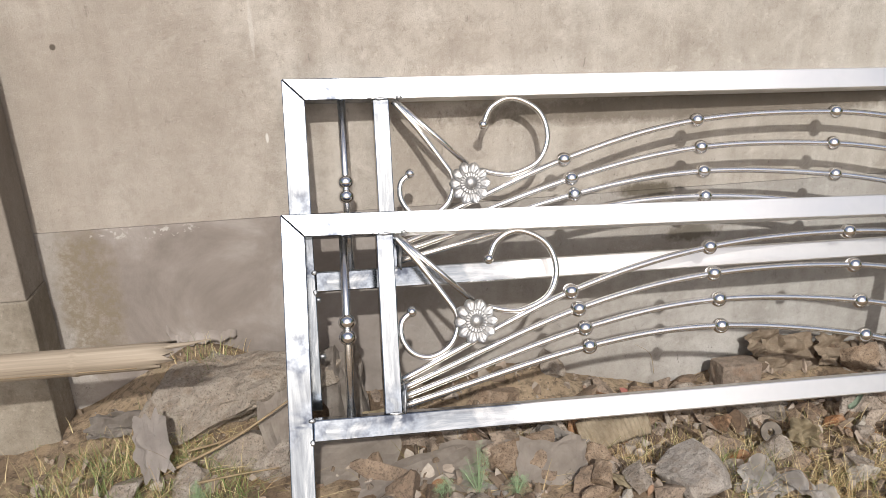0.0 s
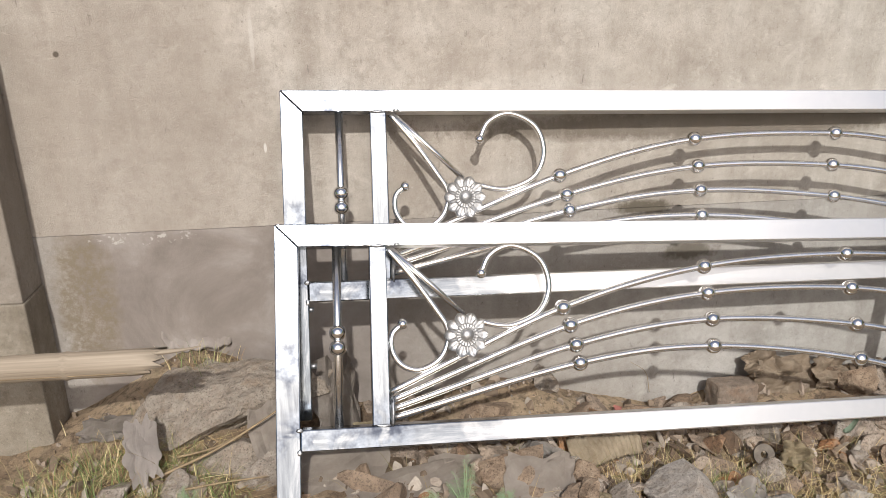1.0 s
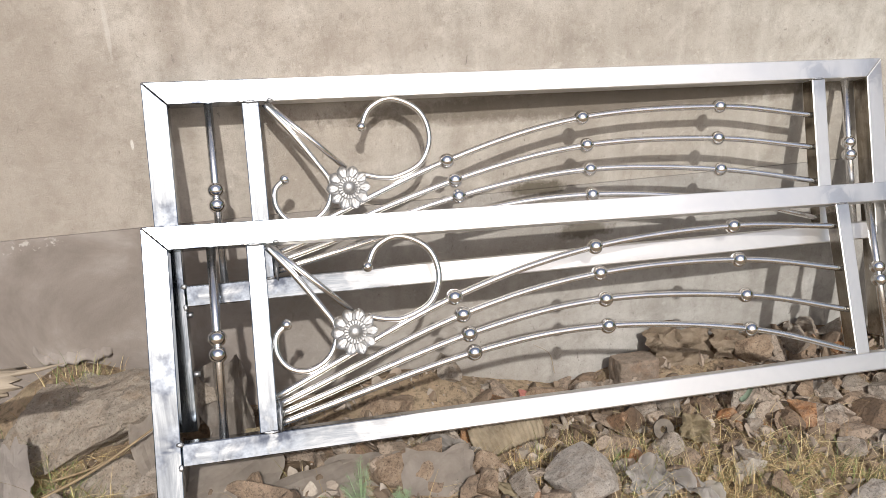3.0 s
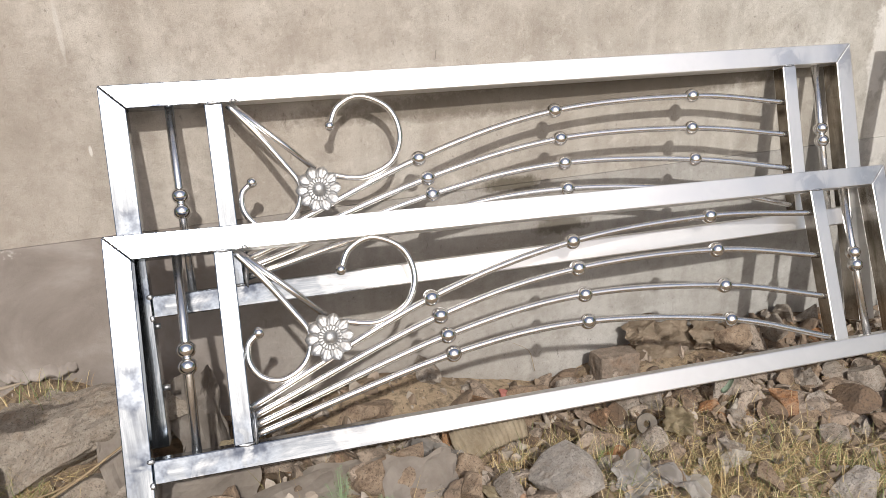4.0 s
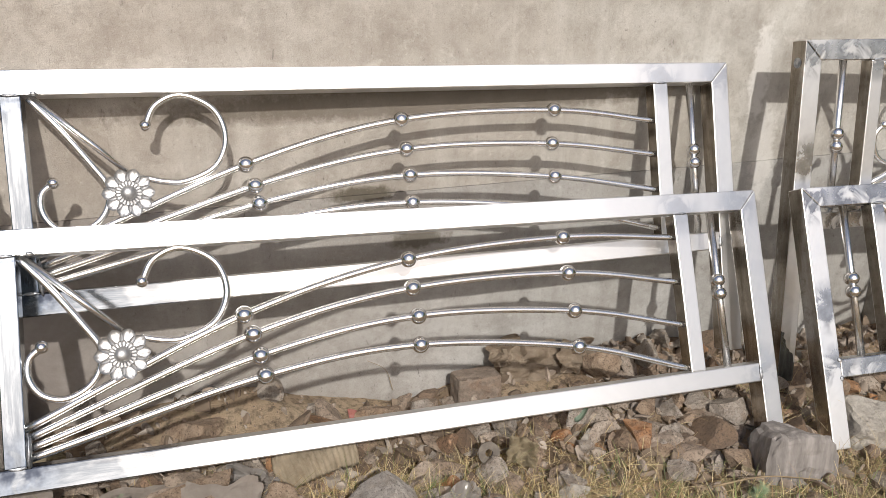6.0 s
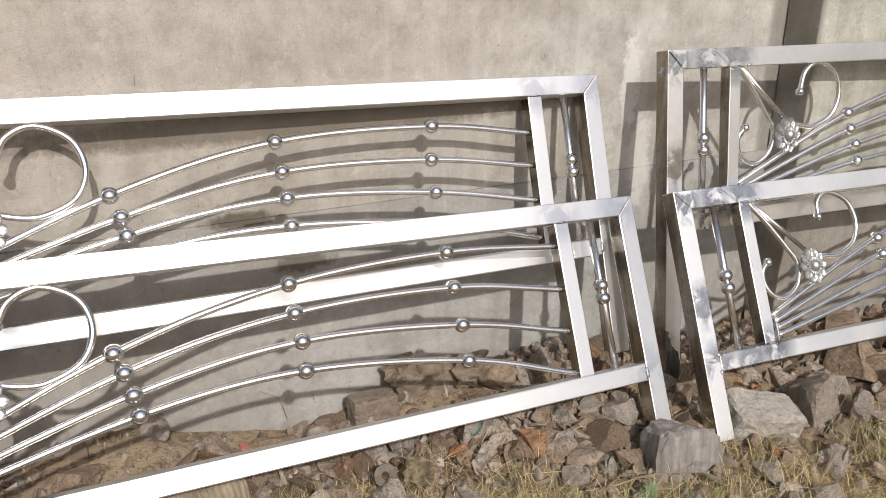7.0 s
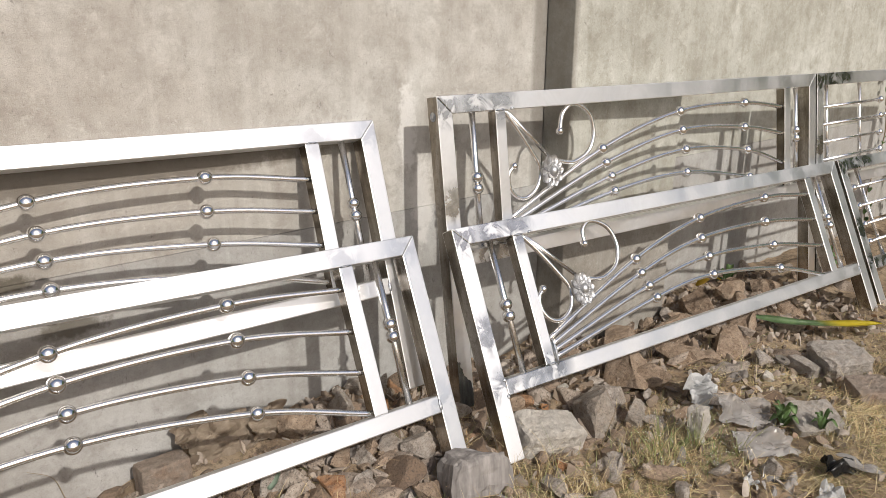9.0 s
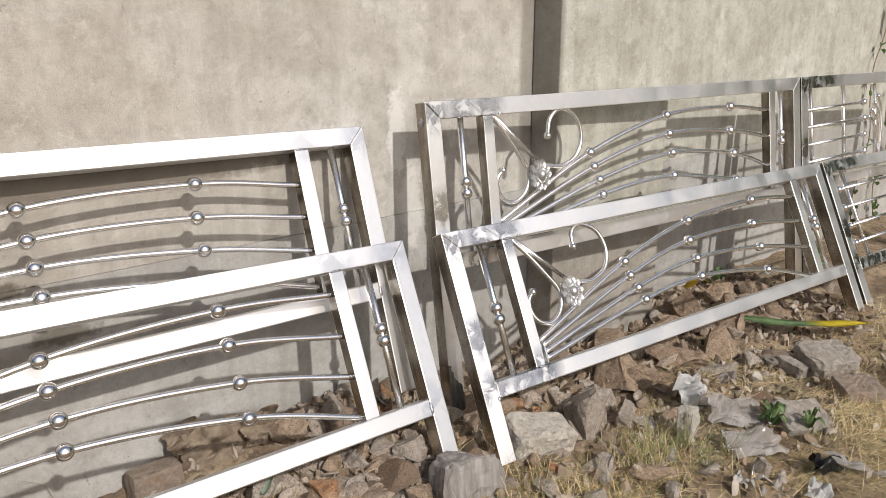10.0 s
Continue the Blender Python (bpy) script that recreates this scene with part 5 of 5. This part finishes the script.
def wildflower(x, y, seed):
    r = random.Random(seed)
    plant = new("wildflower")
    plant.location = (x, y, land(x, y))
    tagged(plant, "thin weed with tiny white flowers", "wildflower", "wildflowers")
    petal = paper("white blossom", (0.6, 0.6, 0.52), (0.8, 0.8, 0.72))
    stalk = leaf_material("thin stalk", (0.16, 0.18, 0.06), (0.28, 0.27, 0.11))
    for s in range(9):
        a, tilt, h = r.uniform(0, 6.3), r.uniform(0.1, 0.8), r.uniform(0.06, 0.125)
        d = Vector((math.cos(a) * math.sin(tilt), math.sin(a) * math.sin(tilt), math.cos(tilt)))
        stem = part("stem", sweep([Vector((0, 0, 0)), d * h * 0.6 + Vector((0, 0, 0.006)), d * h], 0.0008, 5), stalk, plant)
        for k in range(3):
            p = d * h * r.uniform(0.6, 1.05) + Vector((r.gauss(0, 0.012), r.gauss(0, 0.012), r.gauss(0, 0.01)))
            b = bmesh.new()
            bmesh.ops.create_icosphere(b, subdivisions=1, radius=0.0013)
            ob = part("blossom", b, petal, stem)
            ob.location = p


for k, (x, y) in enumerate(((1.97, -0.76), (2.05, -0.82), (1.90, -0.80), (2.12, -0.90), (2.02, -0.90))):
    wildflower(x, y, 20 + k)


def broad_weed(x, y, seed, n=8, size=0.05):
    r = random.Random(seed)
    plant = new("weed")
    plant.location = (x, y, land(x, y))
    tagged(plant, "green broad-leaved weed beside a slab", "weed", "weeds")
    for k in range(n):
        a = 2.4 * k + r.uniform(-0.3, 0.3)
        s = size * r.uniform(0.7, 1.2)
        d = Vector((math.cos(a), math.sin(a), 0))
        up = Vector((0, 0, 0.02 + 0.008 * k))
        blade_leaf("leaf", glide([up * 0.3, up + d * s * 0.5 + Vector((0, 0, 0.014)), up + d * s], 4), s * 0.28, WEED_GREEN, plant)


broad_weed(2.375, -0.89, 1)
broad_weed(2.42, -0.98, 2, 6, 0.04)
broad_weed(3.35, -0.10, 3, 9, 0.05)
broad_weed(3.85, -0.30, 4, 10, 0.06)


def vine(x, z0, z1, seed):
    """A thin climber on the wall: one wavering stem with small drooping leaves."""
    r = random.Random(seed)
    plant = new("vine")
    plant.location = (x, -0.02, z0)
    tagged(plant, "thin green climbing vine on the pale wall", "vine", "vines")
    line = glide([Vector((0.05 * math.sin(k * 1.7 + seed), -0.012, (z1 - z0) * k / 7)) for k in range(8)], 6)
    part("stem", sweep(line, 0.003, 6), TWIG, plant, smooth=True)
    for k in range(22):
        p = line[int((0.05 + 0.95 * r.random() ** 1.3) * (len(line) - 1))]
        a = r.choice((-1, 1)) * r.uniform(0.2, 1.2)
        d = Vector((math.sin(a), -0.35, -0.5 * r.random())) * r.uniform(0.04, 0.075)
        blade_leaf("leaf", glide([p, p + d * 0.5 + Vector((0, -0.006, 0.01)), p + d], 4), r.uniform(0.012, 0.02), GREEN if k % 3 else WEED_GREEN, plant)


vine(4.86, -0.05, 1.25, 3)
vine(5.12, -0.05, 0.85, 8)


def twig(points, r, label):
    ob = part("twig", sweep(glide(points, 8), lambda t: r * (1.1 - 0.6 * t), 6), TWIG, None, smooth=True)
    tagged(ob, label, "twig", "dry twigs")


twig([(-0.68, -0.36, 0.12), (-0.55, -0.33, 0.16), (-0.44, -0.30, 0.21), (-0.36, -0.27, 0.25)], 0.0035, "long dry twig lying over stones by straw")
twig([(-0.64, -0.30, 0.13), (-0.55, -0.30, 0.15), (-0.46, -0.29, 0.19)], 0.003, "thin dry twig on a grey slab")
twig([(-0.60, -0.42, 0.13), (-0.52, -0.40, 0.125), (-0.43, -0.40, 0.13)], 0.003, "pale dry twig across straw")
twig([(2.62, -1.13, -0.01), (2.76, -1.10, 0.0), (2.9, -1.08, 0.01)], 0.003, "dark thin twig on straw")
twig([(1.84, -0.66, 0.02), (1.86, -0.67, 0.09), (1.9, -0.66, 0.13)], 0.0012, "thin bent twig before a rough stone")
twig([(1.2, -0.62, 0.04), (1.32, -0.64, 0.055), (1.46, -0.66, 0.03)], 0.0022, "pale thin root lying across stones")
twig([(0.62, -0.015, 0.02), (0.60, -0.02, 0.09), (0.55, -0.025, 0.13)], 0.0009, "thin dry stalk against the wall")


# ---- trees that close the place behind the camera ----
def tree(x, y, height, seed):
    r = random.Random(seed)
    t = new("tree")
    t.location = (x, y, 0)
    tagged(t, "leafy green tree across the yard", "tree", "trees across the yard")
    trunk = glide([(0, 0, -0.1), (r.uniform(-0.2, 0.2), 0.1, height * 0.3), (r.uniform(-0.3, 0.3), 0, height * 0.7)], 6)
    bm = sweep(trunk, lambda s: 0.16 * (1 - 0.7 * s), 8)
    tips = []
    for k in range(7):
        a = k * 0.9 + r.random()
        p = trunk[int(len(trunk) * r.uniform(0.4, 0.9))]
        e = p + Vector((math.cos(a), math.sin(a), 0.5)) * height * r.uniform(0.15, 0.28)
        sweep([p, p.lerp(e, 0.5) + Vector((0, 0, 0.1)), e], 0.035, 5, bm)
        tips += [e, p.lerp(e, 0.6)]
    part("trunk", bm, TWIG, t)
    vs, fs = [], []
    for _ in range(1500):
        c = r.choice(tips) + Vector((r.gauss(0, 0.6), r.gauss(0, 0.6), r.gauss(0.2, 0.55)))
        c.z = max(c.z, 0.3)
        u = Vector((r.gauss(0, 1), r.gauss(0, 1), r.gauss(0, 1))).normalized() * r.uniform(0.1, 0.22)
        w = u.orthogonal() * 0.6
        o = len(vs)
        vs += [c - u, c + w, c + u, c - w]
        fs.append((o, o + 1, o + 2, o + 3))
    me = bpy.data.meshes.new("crown")
    me.from_pydata([tuple(v) for v in vs], [], fs)
    me.materials.append(GREEN)
    crown = new("crown", me)
    crown.parent = t


for k, (a, d, h) in enumerate(((-178, 9, 5.2), (-168, 10, 5.6), (-158, 12, 5.0), (-146, 15, 3.4), (-132, 20, 2.6), (-114, 25, 2.2), (-92, 40, 2.2), (-72, 44, 2.2), (-54, 42, 2.2), (-36, 18, 2.6), (-28, 13, 4.6), (-20, 11, 5.2), (-12, 10, 5.6), (-4, 9, 5.4))):
    tree(0.5 + d * math.cos(radians(a)), -0.5 + d * math.sin(radians(a)), h, 60 + k)
